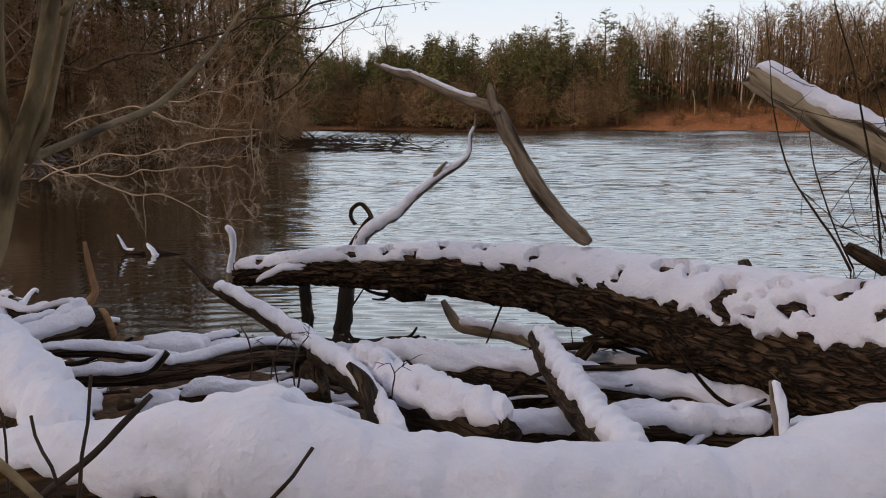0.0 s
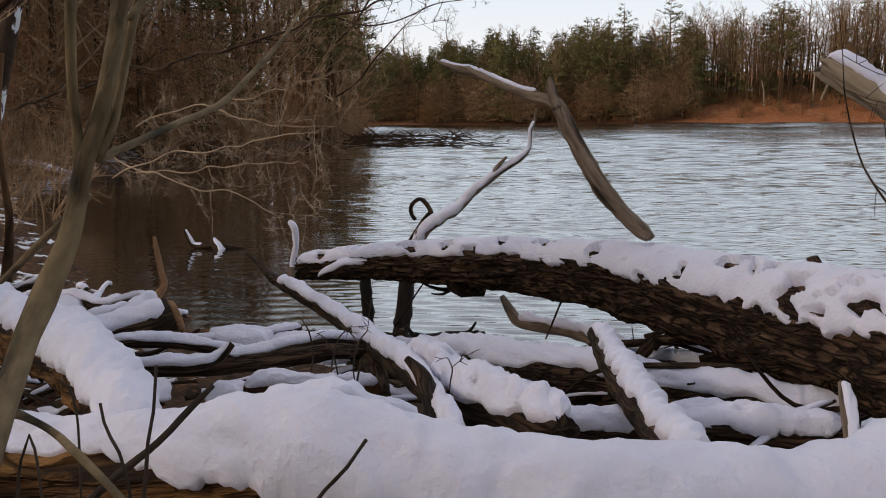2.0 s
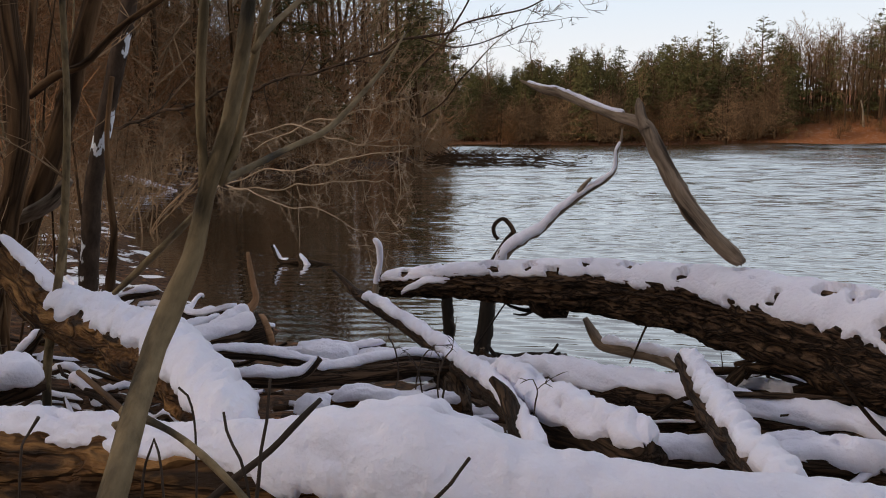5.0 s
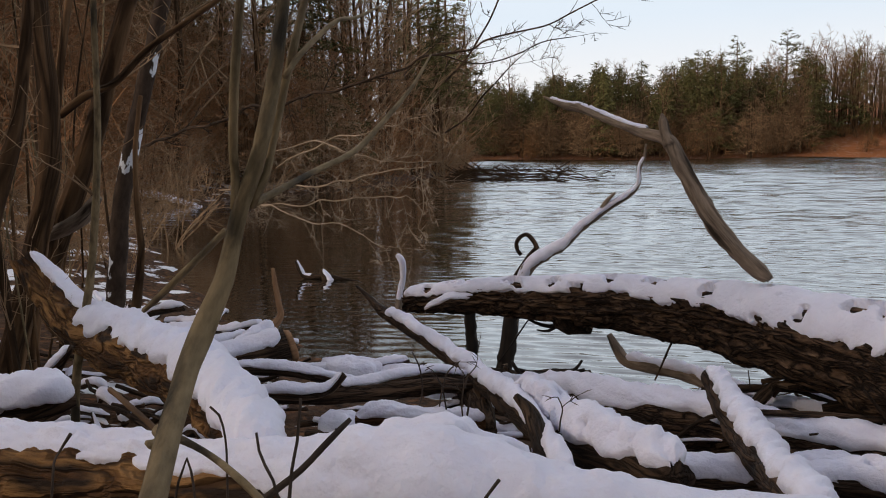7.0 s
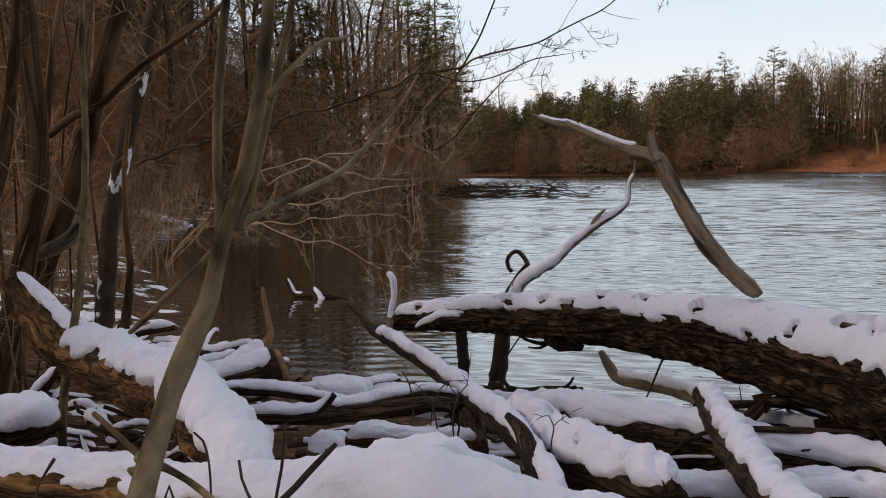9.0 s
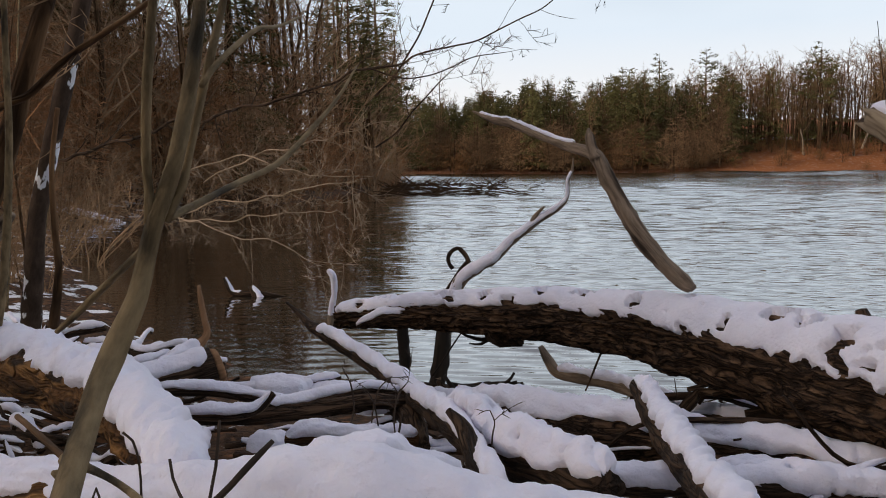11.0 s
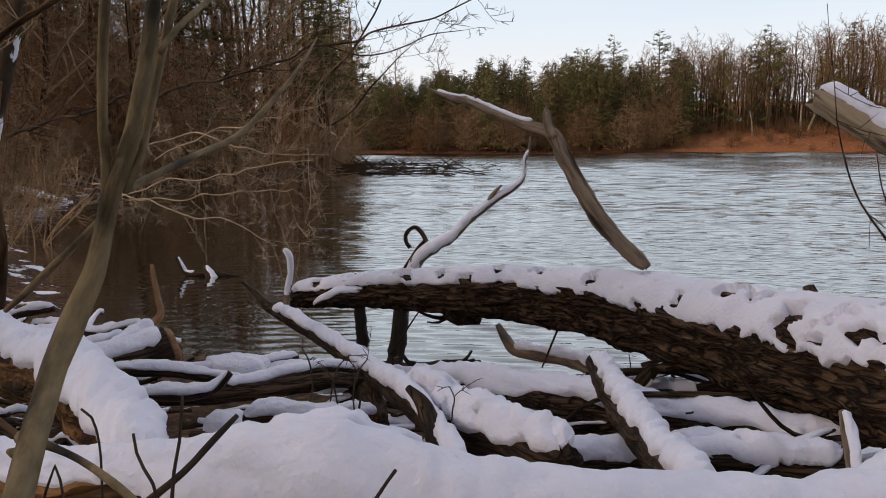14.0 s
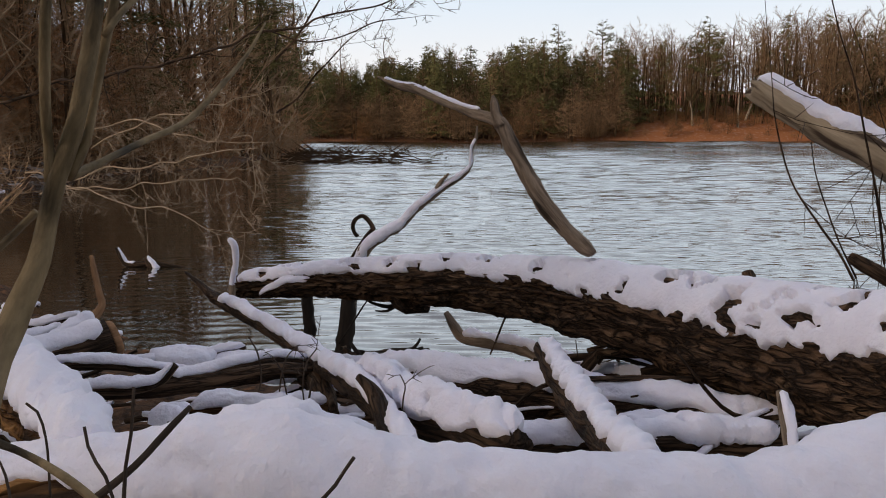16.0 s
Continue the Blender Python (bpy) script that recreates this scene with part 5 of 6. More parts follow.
# ---- trees at the left bank ----
birch = thing("snow_crusted_tree", "slim dark tree trunk with snow stuck to its bark", "tree", base_of(BIRCH))
part("trunk", *tube(BIRCH, seg=16, rough=0.12, seed=130), M_BIRCH, birch)
part("stem", *tube(BIRCH_TWO, seg=10, rough=0.12, seed=131), M_TRUNK, birch)
for k, line in enumerate((TRUNK_A, TRUNK_B, TRUNK_C)):
    t = thing("bank_tree", "dark leaning tree trunk on the bank", "tree", base_of(line), "trees on the near bank")
    part("trunk", *tube(line, seg=18, rough=0.15, lump=3, ridge=0.006, seed=132 + k), M_TRUNK, t)
    rng = random.Random(140 + k)
    P, R, s = spline(line, 0.25)
    v, f = [], []
    for i in range(3, len(P), 2):
        grow(v, f, rng, Vector(P[i]), Vector((rng.uniform(-1, 1), rng.uniform(-0.6, 0.6), rng.uniform(0.1, 1.0))), rng.uniform(0.25, 0.7), 0.007, 2, 0.0, 0.6, 4, (0, 2), 0.6, 0.0025)
    part("twig_crown", v, f, M_TWIG, t, smooth=False)
    if k == 1:
        part("limb", *tube([(p[0], p[1], p[2] + 0.02 * math.sin(2.3 * i), p[3]) for i, p in enumerate(TRUNK_B_LIMB)], seg=10, rough=0.12, seed=136), M_TRUNK, t)
limb("snapped_branch", "snapped pale branch caught among the trunks", "branch", SNAPPED, M_GREY, seg=10, rough=0.2, seed=137)
limb("drowned_log", "snowy log lying in the shallows by the wooded bank", "log", FAR_LEFT_LOG, M_DARK, seg=8, seed=138, snow=dict(thick=0.08, cover=90, seed=70))


def bare_tree(name, label, tall, seed, twig_mat, trunk_r, minr, first=0.35, depth=2, n=16, up=0.75, group="", lean=0.04):
    rng = random.Random(seed)
    t = thing(name, label, "tree", (0, 0, 0), group)
    pts = []
    for i in range(7):
        f = i / 6
        pts.append((tall * lean * rng.uniform(-1, 1) * f, tall * lean * rng.uniform(-1, 1) * f, tall * f - 0.3 * (i == 0), trunk_r * (1 - 0.9 * f) + minr))
    part("trunk", *tube(pts, seg=7, step=tall / 14), M_TRUNK, t)
    v, f = [], []
    P, R, s = spline(pts, tall / 60)
    for i in range(n):
        k = int(len(P) * (first + (0.98 - first) * (i + rng.random()) / n))
        k = min(k, len(P) - 1)
        an = i * 2.4 + rng.uniform(-0.4, 0.4)
        side = Vector((math.cos(an), math.sin(an), up + rng.uniform(-0.2, 0.5)))
        grow(v, f, rng, Vector(P[k]), side, tall * rng.uniform(0.18, 0.32) * (1.15 - 0.6 * k / len(P)), max(minr, R[k] * 0.5), depth, -0.03, 0.6, 3, (1, 2), 0.6, minr)
    part("crown", v, f, twig_mat, t, "crown of fine bare twigs", smooth=False)
    return t


def conifer(name, label, tall, seed, trunk_r, first=0.15, width=0.2, leaf=0.45, tiers=26, pine=False, group="", full=0.85):
    rng = random.Random(seed)
    t = thing(name, label, "tree", (0, 0, 0), group)
    pts = [(0, 0, -0.3, trunk_r), (0.1, 0, tall * 0.4, trunk_r * 0.75), (0, 0.1, tall * 0.8, trunk_r * 0.35), (0, 0, tall, 0.02)]
    part("trunk", *tube(pts, seg=7, step=tall / 10), M_TRUNK, t)
    v, f = [], []
    for i in range(tiers):
        g = first + (0.99 - first) * i / (tiers - 1)
        z = tall * g
        reach = tall * width * ((1 - g) / (1 - first)) ** (0.6 if pine else full) + 0.25
        for b in range(rng.randint(3, 5) if pine else rng.randint(5, 7)):
            if rng.random() < (0.25 if pine else 0.1):
                continue
            an = rng.uniform(0, 2 * math.pi)
            ln = reach * rng.uniform(0.55, 1.15)
            rise = rng.uniform(0.0, 0.35) if pine else rng.uniform(-0.35, 0.05)
            tip = Vector((math.cos(an) * ln, math.sin(an) * ln, rise * ln))
            root = Vector((0, 0, z))
            twig_tube(v, f, root, root + tip, 0.05, 0.015)
            count = max(4, int(ln / leaf * 4.8))
            for q in range(count):
                h = (0.25 + 0.75 * math.sqrt((q + rng.random()) / count)) if not pine else (0.45 + 0.6 * (q + rng.random()) / count)
                c = root + tip * h + Vector((rng.gauss(0, 1), rng.gauss(0, 1), rng.gauss(0, 0.5))) * leaf * 0.55
                d1 = (tip.normalized() + Vector((rng.gauss(0, 0.7), rng.gauss(0, 0.7), rng.gauss(0, 0.4) - (0 if pine else 0.25)))).normalized() * leaf * rng.uniform(0.7, 1.4)
                d2 = Vector((rng.gauss(0, 1), rng.gauss(0, 1), rng.gauss(0, 0.8))).normalized() * leaf * rng.uniform(0.25, 0.42)
                k = len(v)
                v += [c - d1 * 0.5, c + d2, c + d1 * 0.7]
                f.append((k, k + 1, k + 2))
    part("crown", v, f, M_NEEDLE, t, "dark green needle boughs", smooth=False)
    return t


def bush(name, label, tall, seed, mat, stems=16, minr=0.004, arch=0.5, bits=4, group="", category="shrub"):
    rng = random.Random(seed)
    t = thing(name, label, category, (0, 0, 0), group)
    v, f = [], []
    for i in range(stems):
        an = rng.uniform(0, 2 * math.pi)
        at = Vector((math.cos(an), math.sin(an), 0)) * rng.random() * tall * 0.18 + Vector((0, 0, -0.1))
        way = Vector((math.cos(an) * arch * rng.random(), math.sin(an) * arch * rng.random(), 1))
        grow(v, f, rng, at, way, tall * rng.uniform(0.6, 1.1), tall * 0.006 + minr, 2, 0.03, 0.55, bits, (1, 2), 0.55, minr)
    part("twig_crown", v, f, mat, t, smooth=False)
    return t


def brush(name, label, tall, seed, mat, count, wide, thin, group="", category="shrub", reach=(0.08, 0.2)):
    """Young bare growth: a few stems under many fine upright twigs."""
    rng = random.Random(seed)
    t = thing(name, label, category, (0, 0, 0), group)
    v, f = [], []
    for i in range(7):
        an, rd = rng.uniform(0, 6.28), wide * 0.5 * rng.random()
        a = Vector((math.cos(an) * rd, math.sin(an) * rd, -0.2))
        twig_tube(v, f, a, a + Vector((math.cos(an) * rd, math.sin(an) * rd, tall * rng.uniform(0.6, 0.95))), thin * 1.5, thin * 0.5)
    tagged(part("stem_clump", v, f, M_TRUNK, t, smooth=False), kind="stuff")
    v, f = [], []
    for i in range(count):
        an, rd = rng.uniform(0, 6.28), wide * math.sqrt(rng.random())
        top = tall * (1 - 0.55 * (rd / wide) ** 2) * rng.uniform(0.75, 1.05)
        z = top * rng.random() ** 0.8 * 0.86
        a = Vector((math.cos(an) * rd, math.sin(an) * rd, z))
        way = Vector((rng.uniform(-1, 1), rng.uniform(-1, 1), rng.uniform(-0.25, 0.8)))
        spike(v, f, a, a + way * tall * rng.uniform(*reach), thin)
    part("twig_crown", v, f, mat, t, smooth=False)
    return t


def place(ob, x, y, scale, turn, z=None):
    m = Matrix.LocRotScale((x, y, ground_at(x, y) if z is None else z), Euler((0, 0, turn)), None)
    c = copy_thing(ob, m)
    c.scale = (scale, scale, scale)
    return c


# ---- boughs over the water ----
def crooked(line, amount, seed):
    """The same limb with small bends between its main ones."""
    if not amount:
        return line
    P, R, s = spline(line, 0.22)
    out = []
    for p, r, at in zip(P, R, s):
        w = noise.noise_vector(Vector((at * 1.7, seed * 3.7, 0.4))) * amount + noise.noise_vector(Vector((at * 4.6, seed * 3.7, 5.4))) * amount * 0.4
        out.append((p[0] + w.x, p[1] + w.y, p[2] + w.z, r))
    return out


def bough(name, label, lines, mat, seed, gap, size, droop, depth=1, minr=0.004, crook=0.0):
    """Limbs that reach out over the water, each with its own fine twigs."""
    rng = random.Random(seed)
    t = thing(name, label, "branch", base_of(lines[0]))
    for line in lines:
        line = crooked(line, crook, seed)
        b = part("limb", *tube(line, seg=7, rough=0.1, seed=seed), mat, t)
        b["base"] = tuple(t["base"])
        P, R, s = spline(line, gap)
        v, f = [], []
        for i in range(2, len(P)):
            w = Vector(P[i] - P[i - 1]).normalized()
            side = Vector((rng.uniform(-1, 1), rng.uniform(-0.6, 0.6), rng.uniform(-1, 0.8))).normalized()
            grow(v, f, rng, Vector(P[i]), w * 0.6 + side * 0.6, size * rng.uniform(0.4, 1.2), max(minr, R[i] * 0.5), depth, droop, 0.55, 4, (0, 2), 0.6, minr)
        tagged(part("twig_spray", v, f, mat, b, smooth=False), kind="stuff")
    return t


bough("overhanging_branch", "pale bare branches drooping over the dark water", (OVER_A, OVER_B, OVER_C, OVER_D, OVER_E, OVER_F), M_OVER, 150, 0.15, 0.55, 0.015, depth=2, minr=0.0034, crook=0.12)
bough("waterside_shrub", "bare dark shrub with thin upright stems by the trunk", (REED_A, REED_B, REED_C, REED_D, REED_E, REED_F), M_DARK, 152, 0.16, 0.45, -0.05, depth=1, minr=0.0022)
bough("high_branch", "dark bare branches reaching across the sky", (SKY_A, SKY_B, SKY_C, SKY_D), M_DARK, 151, 0.22, 0.45, -0.02, depth=2, minr=0.003, crook=0.10)

# ---- thicket on the near bank ----
rng = random.Random(77)
for k in range(80):
    d = rng.uniform(3.2, 6) if k % 2 else rng.uniform(5, 12)
    x = -rng.uniform(0.70, 1.15) * d
    z = ground_at(x, d) - 0.05
    tall, r = rng.uniform(2.5, 6.0), rng.choice((0.006, 0.009, 0.012, 0.02, 0.035))
    lx, ly = rng.uniform(-0.25, 0.25), rng.uniform(-0.15, 0.15)
    pts = [(x + lx * tall * f + rng.uniform(-0.05, 0.05), d + ly * tall * f, z + tall * f, r * (1.05 - 0.7 * f)) for f in (0, 0.2, 0.4, 0.6, 0.8, 1.0)]
    t = thing("thicket_stem", "thin bare stem in the thicket on the bank", "tree", (x, d, z), "thicket stems")
    part("trunk", *tube(pts, seg=7, step=0.12, rough=0.1, seed=400 + k), M_TRUNK if k % 3 else M_SAP, t)
    v, f = [], []
    P, R, s = spline(pts, 0.3)
    for i in range(2, len(P), 2):
        grow(v, f, rng, Vector(P[i]), Vector((rng.uniform(-1, 1), rng.uniform(-1, 1), 0.7)), tall * rng.uniform(0.08, 0.2), max(0.0025, min(0.006, R[i] * 0.5)), 1, -0.02, 0.6, 4, (1, 2), 0.6, 0.0025)
    part("twig_crown", v, f, M_TWIG if k % 2 else M_RED, t, smooth=False)

for k, line in enumerate((WEED_A, WEED_B, WEED_C, WEED_D, WEED_E)):
    bough("dead_weed", "dead brown weed with drooping seed heads in the pile", (line,), M_CANE, 160 + k, 0.04, 0.09, 0.10, depth=1, minr=0.0016)

# ---- low spit of brush off the point ----
rng = random.Random(31)
spit = thing("brush_raft", "low dark raft of drifted brush off the point", "driftwood", (-10, 74, 0))
v, f = [], []
for k in range(900):
    y = 77 - 27 * rng.random() ** 2.2
    x = y * (-0.215 + 0.18 * rng.random() ** 1.6)
    at = Vector((x, y, 0.0))
    a = rng.uniform(-0.5, 0.5) + (math.pi if rng.random() < 0.5 else 0)
    twig_tube(v, f, at, at + Vector((math.cos(a), 0.5 * math.sin(a), rng.uniform(0.0, 0.16) if k % 9 else rng.uniform(0.3, 0.8))) * rng.uniform(0.4, 1.8), 0.05, 0.02)
tagged(part("brush", v, f, M_TRUNK, spit, smooth=False), kind="stuff")

# ---- tangle under the trunk ----
rng = random.Random(52)
for k in range(64):
    x, y = rng.uniform(0.5, 2.5), rng.uniform(3.3, 5.0)
    z, a, ln, r = rng.uniform(0.45, 1.0) - 0.12 * (y - 3.5), rng.uniform(-0.9, 0.9) + (math.pi if k % 2 else 0), rng.uniform(0.3, 0.9), rng.uniform(0.006, 0.018)
    pts = [(x + math.cos(a) * ln * f + rng.uniform(-0.05, 0.05), y + 0.5 * math.sin(a) * ln * f, z + rng.uniform(-0.05, 0.08) + rng.uniform(-0.3, 0.3) * ln * f, r * (1.1 - 0.7 * f)) for f in (0, 0.35, 0.7, 1.0)]
    limb("tangled_twig", "thin dark twig in the tangle under the trunk", "twig", pts, M_DARK, wood="stem", seg=6, step=0.05, group="tangle under the trunk", rough=0.2, seed=500 + k)

# ---- far shore ----
limb("snow_drift", "thin drift of snow along the far path", "snow", DRIFT_PATH, M_SNOW, wood="snow", seg=8, rough=0.3, seed=170)
for k, line in enumerate((FAR_POLE_A, FAR_POLE_B, FAR_POLE_C)):
    limb("pale_trunk", "slim pale bare trunk on the far bank", "tree", line, M_PALE, wood="trunk", seg=6, group="pale trunks on the far bank", seed=171 + k)
FAR = "trees on the far shore"
far_bare = [bare_tree("far_bare_tree", "tall bare tree on the far shore", 18, 200 + k, M_FARTWIG, 0.20, 0.030, group=FAR, first=0.3, n=17) for k in range(4)]
far_fir = [conifer("far_conifer", "dark green conifer on the far shore", 15, 210 + k, 0.2, first=0.06, width=(0.20, 0.25, 0.29)[k], leaf=0.58, tiers=26, full=(0.85, 0.6, 0.45)[k], group=FAR) for k in range(3)]
far_pine = [conifer("far_pine", "tall dark pine on the far shore", 19, 220 + k, 0.28, first=0.45, width=0.2, leaf=0.6, tiers=16, pine=True, group=FAR) for k in range(2)]
far_bush = [brush("far_shrub", "rusty brown bare shrub on the far shore", (4.2, 5.0, 6.0)[k], 230 + k, M_FARRED, 420, (2.1, 1.9, 2.6)[k], 0.026, group="shrubs on the far shore") for k in range(3)]
far_young = [brush("young_tree", "slim bare young tree on the far shore", 9.0, 235 + k, M_FARTWIG, 620, (2.3, 3.0)[k], 0.034, group="young trees on the far shore", category="tree") for k in range(2)]


def canopy(x):
    """How tall the far wood stands along the shore."""
    return float(np.interp(x, [-60, -22, -12, -3, 2, 6, 12, 20, 30, 46, 58, 70, 120], [13, 11.5, 13.5, 14.5, 11, 13, 16, 14, 15, 16.2, 16.5, 19.5, 20]))


rng = random.Random(11)
protos = far_bare + far_fir + far_pine + far_bush + far_young
for k in range(330):
    x = rng.uniform(-45, 110)
    row = rng.random()
    y = float(far_line(np.array([x]))[0]) + ((1.5 + 26 * row) if x < 30 or x > 62 else (11 + 20 * row))
    conif = 0.75 if x < 3 else (0.66 if x < 22 else 0.07)
    tall = canopy(x)
    if rng.random() < conif:
        pick, unit = far_fir[rng.randrange(3)], 15.0
    else:
        pick, unit = far_bare[rng.randrange(4)], 18.0
    place(pick, x, y, tall / unit * rng.uniform(0.72, 1.06), rng.uniform(0, 6.28))
wood_parts = {"trunk": [], "bare": [], "needle": []}


def into_wood(ob, x, y, scale, turn):
    """Adds a tree to the joined wood behind the front rows."""
    m = np.array(Matrix.LocRotScale((x, y, ground_at(x, y)), Euler((0, 0, turn)), Vector((scale, scale, scale))))
    for c in ob.children:
        me = c.data
        co = np.empty(len(me.vertices) * 3)
        me.vertices.foreach_get("co", co)
        co = co.reshape(-1, 3) @ m[:3, :3].T + m[:3, 3]
        key = "trunk" if c.name.startswith("trunk") else ("needle" if me.materials[0] == M_NEEDLE else "bare")
        wood_parts[key].append((co, [tuple(q.vertices) for q in me.polygons]))


for k in range(310):
    x = rng.uniform(-45, 46) if k % 3 else rng.uniform(42, 112)
    y = float(far_line(np.array([x]))[0]) + rng.uniform(6, 40)
    tall = canopy(x) * rng.uniform(0.7, 0.95)
    pick, unit = (far_fir[k % 3], 15.0) if k % 5 < 3 and x < 34 else (far_bare[k % 4], 18.0)
    into_wood(pick, x, y, tall / unit, rng.uniform(0, 6.28))
for k in range(210):
    x = rng.uniform(-45, 30) if k % 4 else rng.uniform(62, 105)
    y = float(far_line(np.array([x]))[0]) + rng.uniform(0.8, 14)
    place(far_young[k % 2], x, y, rng.uniform(0.7, 1.3) * (1.0 if x < 34 else 0.6), rng.uniform(0, 6.28))
far_wood = thing("far_wood", "dense brown winter wood behind the far shore", "wood", (0, 160, 0), kind="stuff")
for key, name, mat in (("trunk", "trunk_mass", M_TRUNK), ("bare", "bare_crown_mass", M_FARTWIG), ("needle", "needle_mass", M_NEEDLE)):
    v, f, base = [], [], 0
    for co, polys in wood_parts[key]:
        v.append(co)
        f += [tuple(i + base for i in q) for q in polys]
        base += len(co)
    tagged(part(name, np.vstack(v), f, mat, far_wood, smooth=False), kind="stuff")
for k, (x, tall) in enumerate(((46, 19.5), (11, 17), (15, 16.5), (18, 15), (-7, 14.5), (44, 16), (27, 14))):
    place(far_pine[k % 2], x, float(far_line(np.array([x]))[0]) + 8 + k, tall / 19, k * 1.3)
for k in range(225):
    x = rng.uniform(-45, 110) if k % 4 else rng.uniform(27, 62)
    y = float(far_line(np.array([x]))[0]) + rng.uniform(0.3, 16) ** 1.0
    size = rng.uniform(0.7, 1.7) if x < 25 or x > 62 else rng.uniform(0.2, 0.75)
    place(far_bush[k % 3], x, y, size, rng.uniform(0, 6.28))

# ---- left shore ----
LEFT = "trees on the wooded shore"
mid_bare = [bare_tree("shore_tree", "bare tree crowding the wooded shore", 15, 300 + k, M_TWIG, 0.17, 0.0085, group=LEFT, first=0.15, n=22, lean=0.06) for k in range(4)]
mid_fir = [conifer("shore_conifer", "tall dark conifer on the wooded point", 20, 310 + k, 0.25, first=0.12, width=0.2, leaf=0.36, tiers=34, group=LEFT) for k in range(2)]
mid_pine = [conifer("shore_pine", "ragged pine on the wooded point", 20, 315 + k, 0.25, first=0.3, width=0.2, leaf=0.4, tiers=22, pine=True, group=LEFT) for k in range(2)]
mid_thicket = [brush("bank_thicket", "dense rusty brown brush on the wooded bank", 5.0, 330 + k, M_RED if k else M_TWIG, 1100, 2.4, 0.009, group="brush along the wooded shore") for k in range(2)]
mid_tall = [brush("tall_thicket", "tall fine-twigged rusty thicket behind the bank", 9.0, 340 + k, M_RED if k else M_TWIG, 3000, 2.6, 0.0075, group="brush along the wooded shore", reach=(0.025, 0.085)) for k in range(2)]
mid_bush = [bush("bank_shrub", "tangled rusty brown brush along the bank", 3.2, 320 + k, M_RED if k % 2 else M_TWIG, stems=8, minr=0.0085, arch=1.0, group="brush along the wooded shore") for k in range(4)]


def left_shore(f):
    """A place along the wooded shoreline, f from 0 (near) to 1 (the point)."""
    line = SHORE[6:17]
    run = np.concatenate([[0], np.cumsum(np.hypot(*np.diff(line, axis=0).T))])
    return np.array([np.interp(f * run[-1], run, line[:, 0]), np.interp(f * run[-1], run, line[:, 1])])


rng = random.Random(21)
for k in range(150):
    f = rng.uniform(0.22, 1.0)
    if f > 0.5 and rng.random() < 0.5:
        continue
    p = left_shore(f) + np.array([-rng.uniform(0.3, 14 if f < 0.45 else 5), rng.uniform(-2, 3)])
    kind = rng.random()
    conif = 0.25 if f > 0.74 else 0.03
    if kind < conif:
        pick = (mid_fir + mid_pine)[rng.randrange(4)]
        s = rng.uniform(0.6, 1.0)
    else:
        pick, s = mid_bare[rng.randrange(4)], rng.uniform(0.7, 1.2)
    place(pick, p[0], p[1], s, rng.uniform(0, 6.28))
for k in range(165):
    f = rng.uniform(0.10, 1.0)
    p = left_shore(f) + np.array([-rng.uniform(-0.4, 7), rng.uniform(-1, 1)])
    place(mid_bush[k % 4], p[0], p[1], rng.uniform(0.5, 1.25) * (0.6 + 0.6 * f), rng.uniform(0, 6.28))

for k in range(26):
    y = rng.uniform(8.5, 17)
    x = -0.62 * y - rng.uniform(0.8, 6)
    place(mid_bush[(k * 2) % 4], x, y, rng.uniform(0.22, 0.45), rng.uniform(0, 6.28))

for k in range(34):
    y = rng.uniform(13, 38)
    x = -rng.uniform(0.72, 1.3) * y - 2
    place(mid_bare[k % 4], x, y, rng.uniform(0.5, 0.95), rng.uniform(0, 6.28))
    place(mid_bush[k % 4], x + rng.uniform(-2, 2), y + rng.uniform(-2, 2), rng.uniform(0.7, 1.3), rng.uniform(0, 6.28))

for k in range(48):
    p = left_shore(rng.uniform(0.04, 0.46)) + np.array([-rng.uniform(9, 24), rng.uniform(-3, 6)])
    place((mid_fir + mid_pine)[k % 4], p[0], p[1], rng.uniform(0.75, 1.1), rng.uniform(0, 6.28))

for k in range(40):
    p = left_shore(rng.uniform(0.10, 0.85)) + np.array([-rng.uniform(1.5, 11), rng.uniform(-1, 3)])
    place(mid_thicket[k % 2], p[0], p[1], rng.uniform(0.6, 1.2), rng.uniform(0, 6.28))

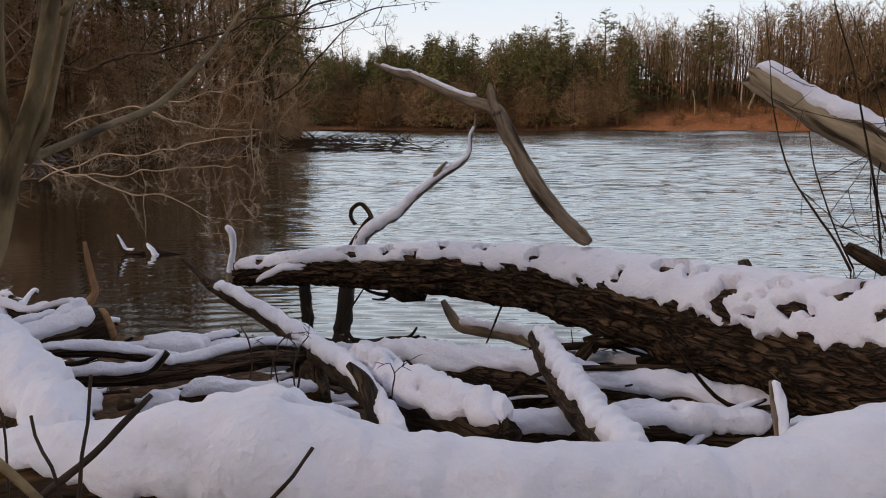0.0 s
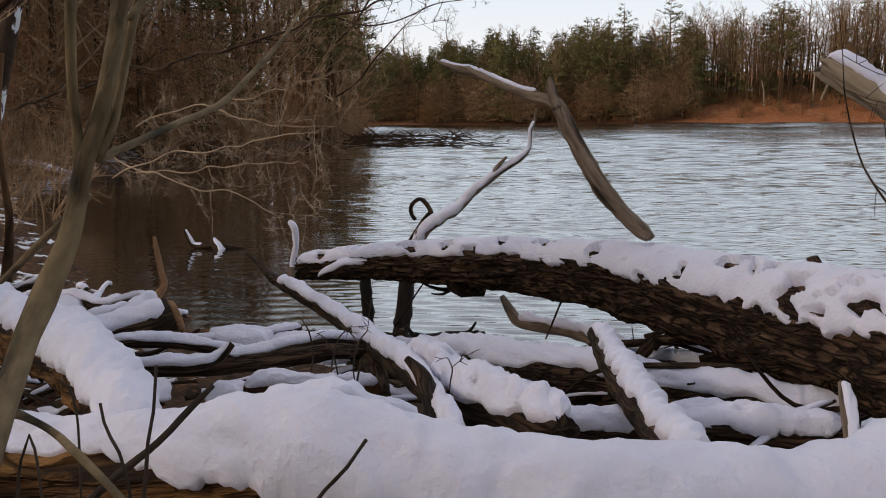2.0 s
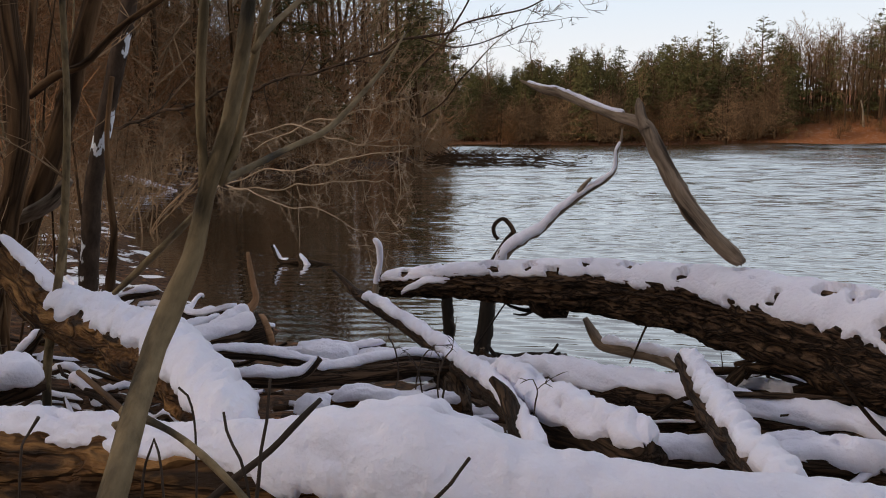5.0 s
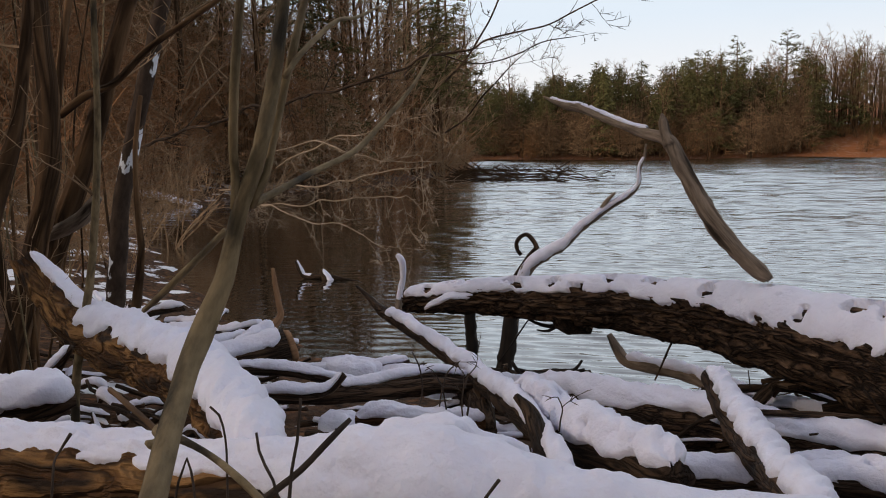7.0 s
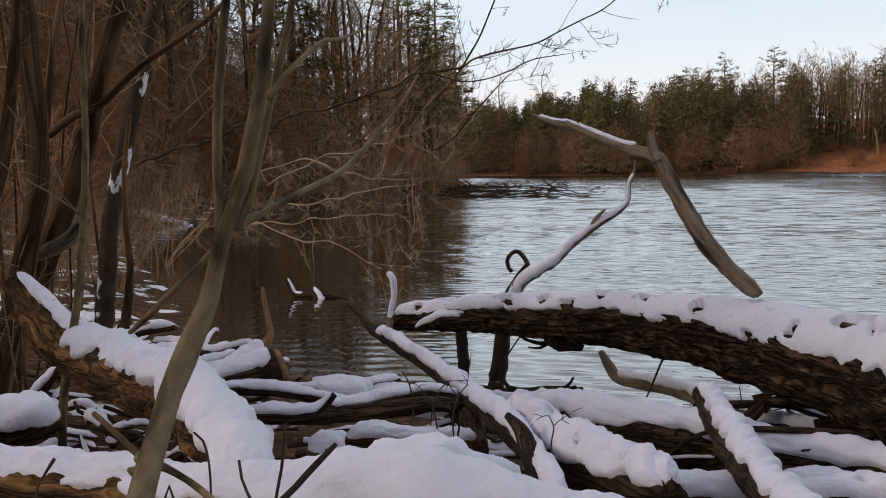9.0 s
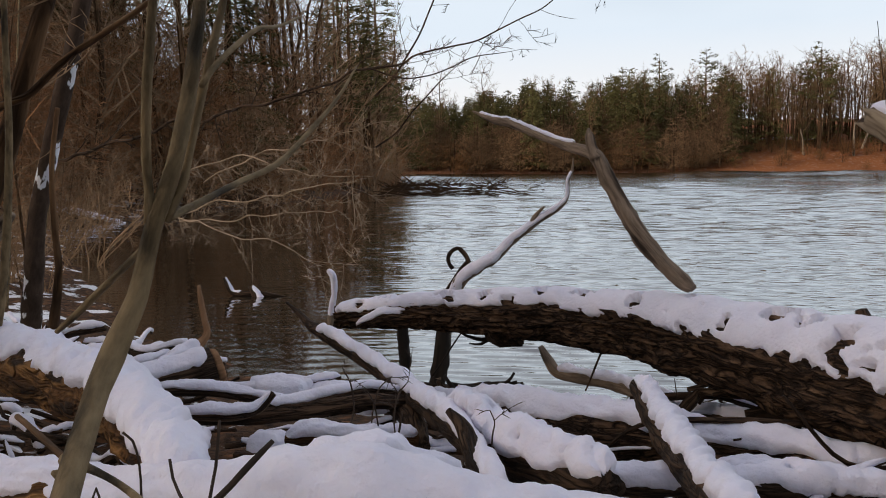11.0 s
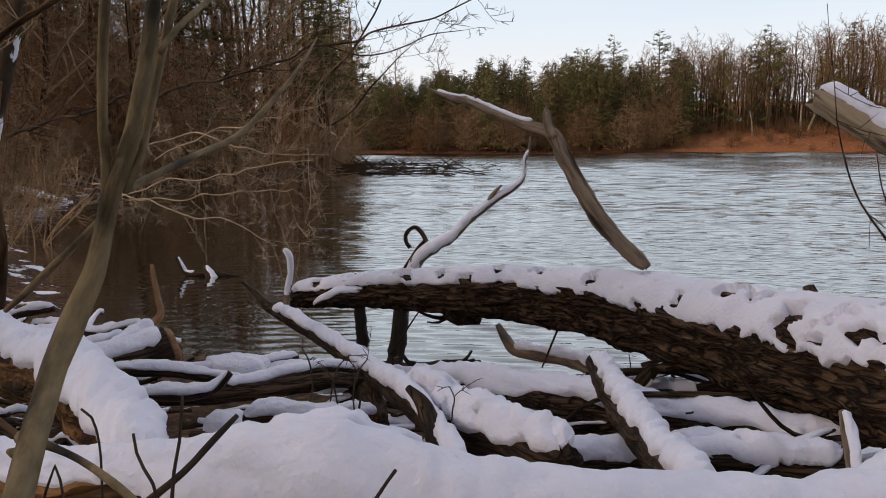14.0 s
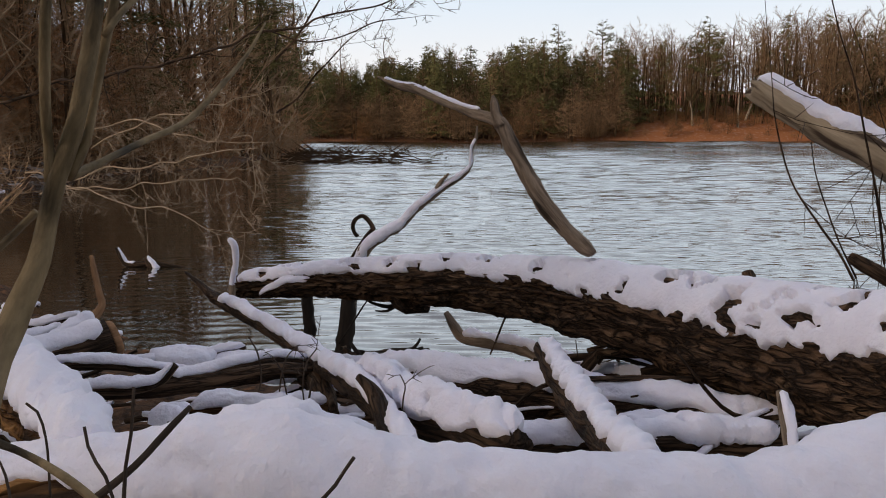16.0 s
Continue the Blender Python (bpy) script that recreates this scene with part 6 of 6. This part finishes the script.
for k in range(70):
    p = left_shore(rng.uniform(0.12, 0.42)) + np.array([-rng.uniform(2.5, 10), rng.uniform(-1, 3)])
    place(mid_tall[1 if k % 3 else 0], p[0], p[1], rng.uniform(0.8, 1.4), rng.uniform(0, 6.28))

for k in range(38):
    y = rng.uniform(36, 60)
    x = -rng.uniform(0.36, 0.62) * y
    if k % 3:
        place(mid_tall[k % 2], x, y, rng.uniform(0.9, 1.6), rng.uniform(0, 6.28))
    else:
        place(mid_bare[k % 4], x, y, rng.uniform(0.8, 1.2), rng.uniform(0, 6.28))

point = random.Random(8)
for k in range(5):
    y = point.uniform(60, 82)
    place((mid_pine + mid_fir)[k % 3], -16.8 - point.uniform(0.3, 3), y, point.uniform(0.75, 1.0), point.uniform(0, 6.28))

place(mid_pine[0], -16.2, 68, 0.95, 1.0)
place(mid_pine[1], -16.4, 60, 0.9, 2.2)

# ---- unseen wood added behind the camera to shade the near bank ----
rng = random.Random(90)
for k in range(64):
    x, y = rng.uniform(-34, 34), -rng.uniform(7, 30)
    # a gap in the added wood, bare trees only, passes some of the low sun
    clear = abs(0.53 * x - 0.85 * (y - 3)) < 5.5 and x < 0
    if k % 3 and not clear:
        place((mid_fir + mid_pine)[k % 4], x, y, rng.uniform(0.7, 1.05), rng.uniform(0, 6.28))
    elif not clear:
        place(mid_bare[k % 4], x, y, rng.uniform(0.8, 1.2), rng.uniform(0, 6.28))
# unseen bare trees added along the sun's line to thin its light
for k in range(12):
    d = 9 + 2.4 * k
    place(mid_bare[k % 4], -0.85 * d + rng.uniform(-3, 3), 3 - 0.53 * d + rng.uniform(-3, 3), rng.uniform(0.9, 1.3), rng.uniform(0, 6.28))

# the patterns themselves stand in the wood too
for k, ob in enumerate(protos):
    x = -44 + 9 * k
    ob.location = (x, float(far_line(np.array([x]))[0]) + 20, 0)
    ob.location.z = ground_at(ob.location.x, ob.location.y)
for k, ob in enumerate(mid_bare + mid_fir + mid_pine + mid_bush + mid_thicket + mid_tall):
    p = left_shore(0.20 + 0.015 * k) + np.array([-8, 0])
    ob.location = (p[0], p[1], ground_at(p[0], p[1]))
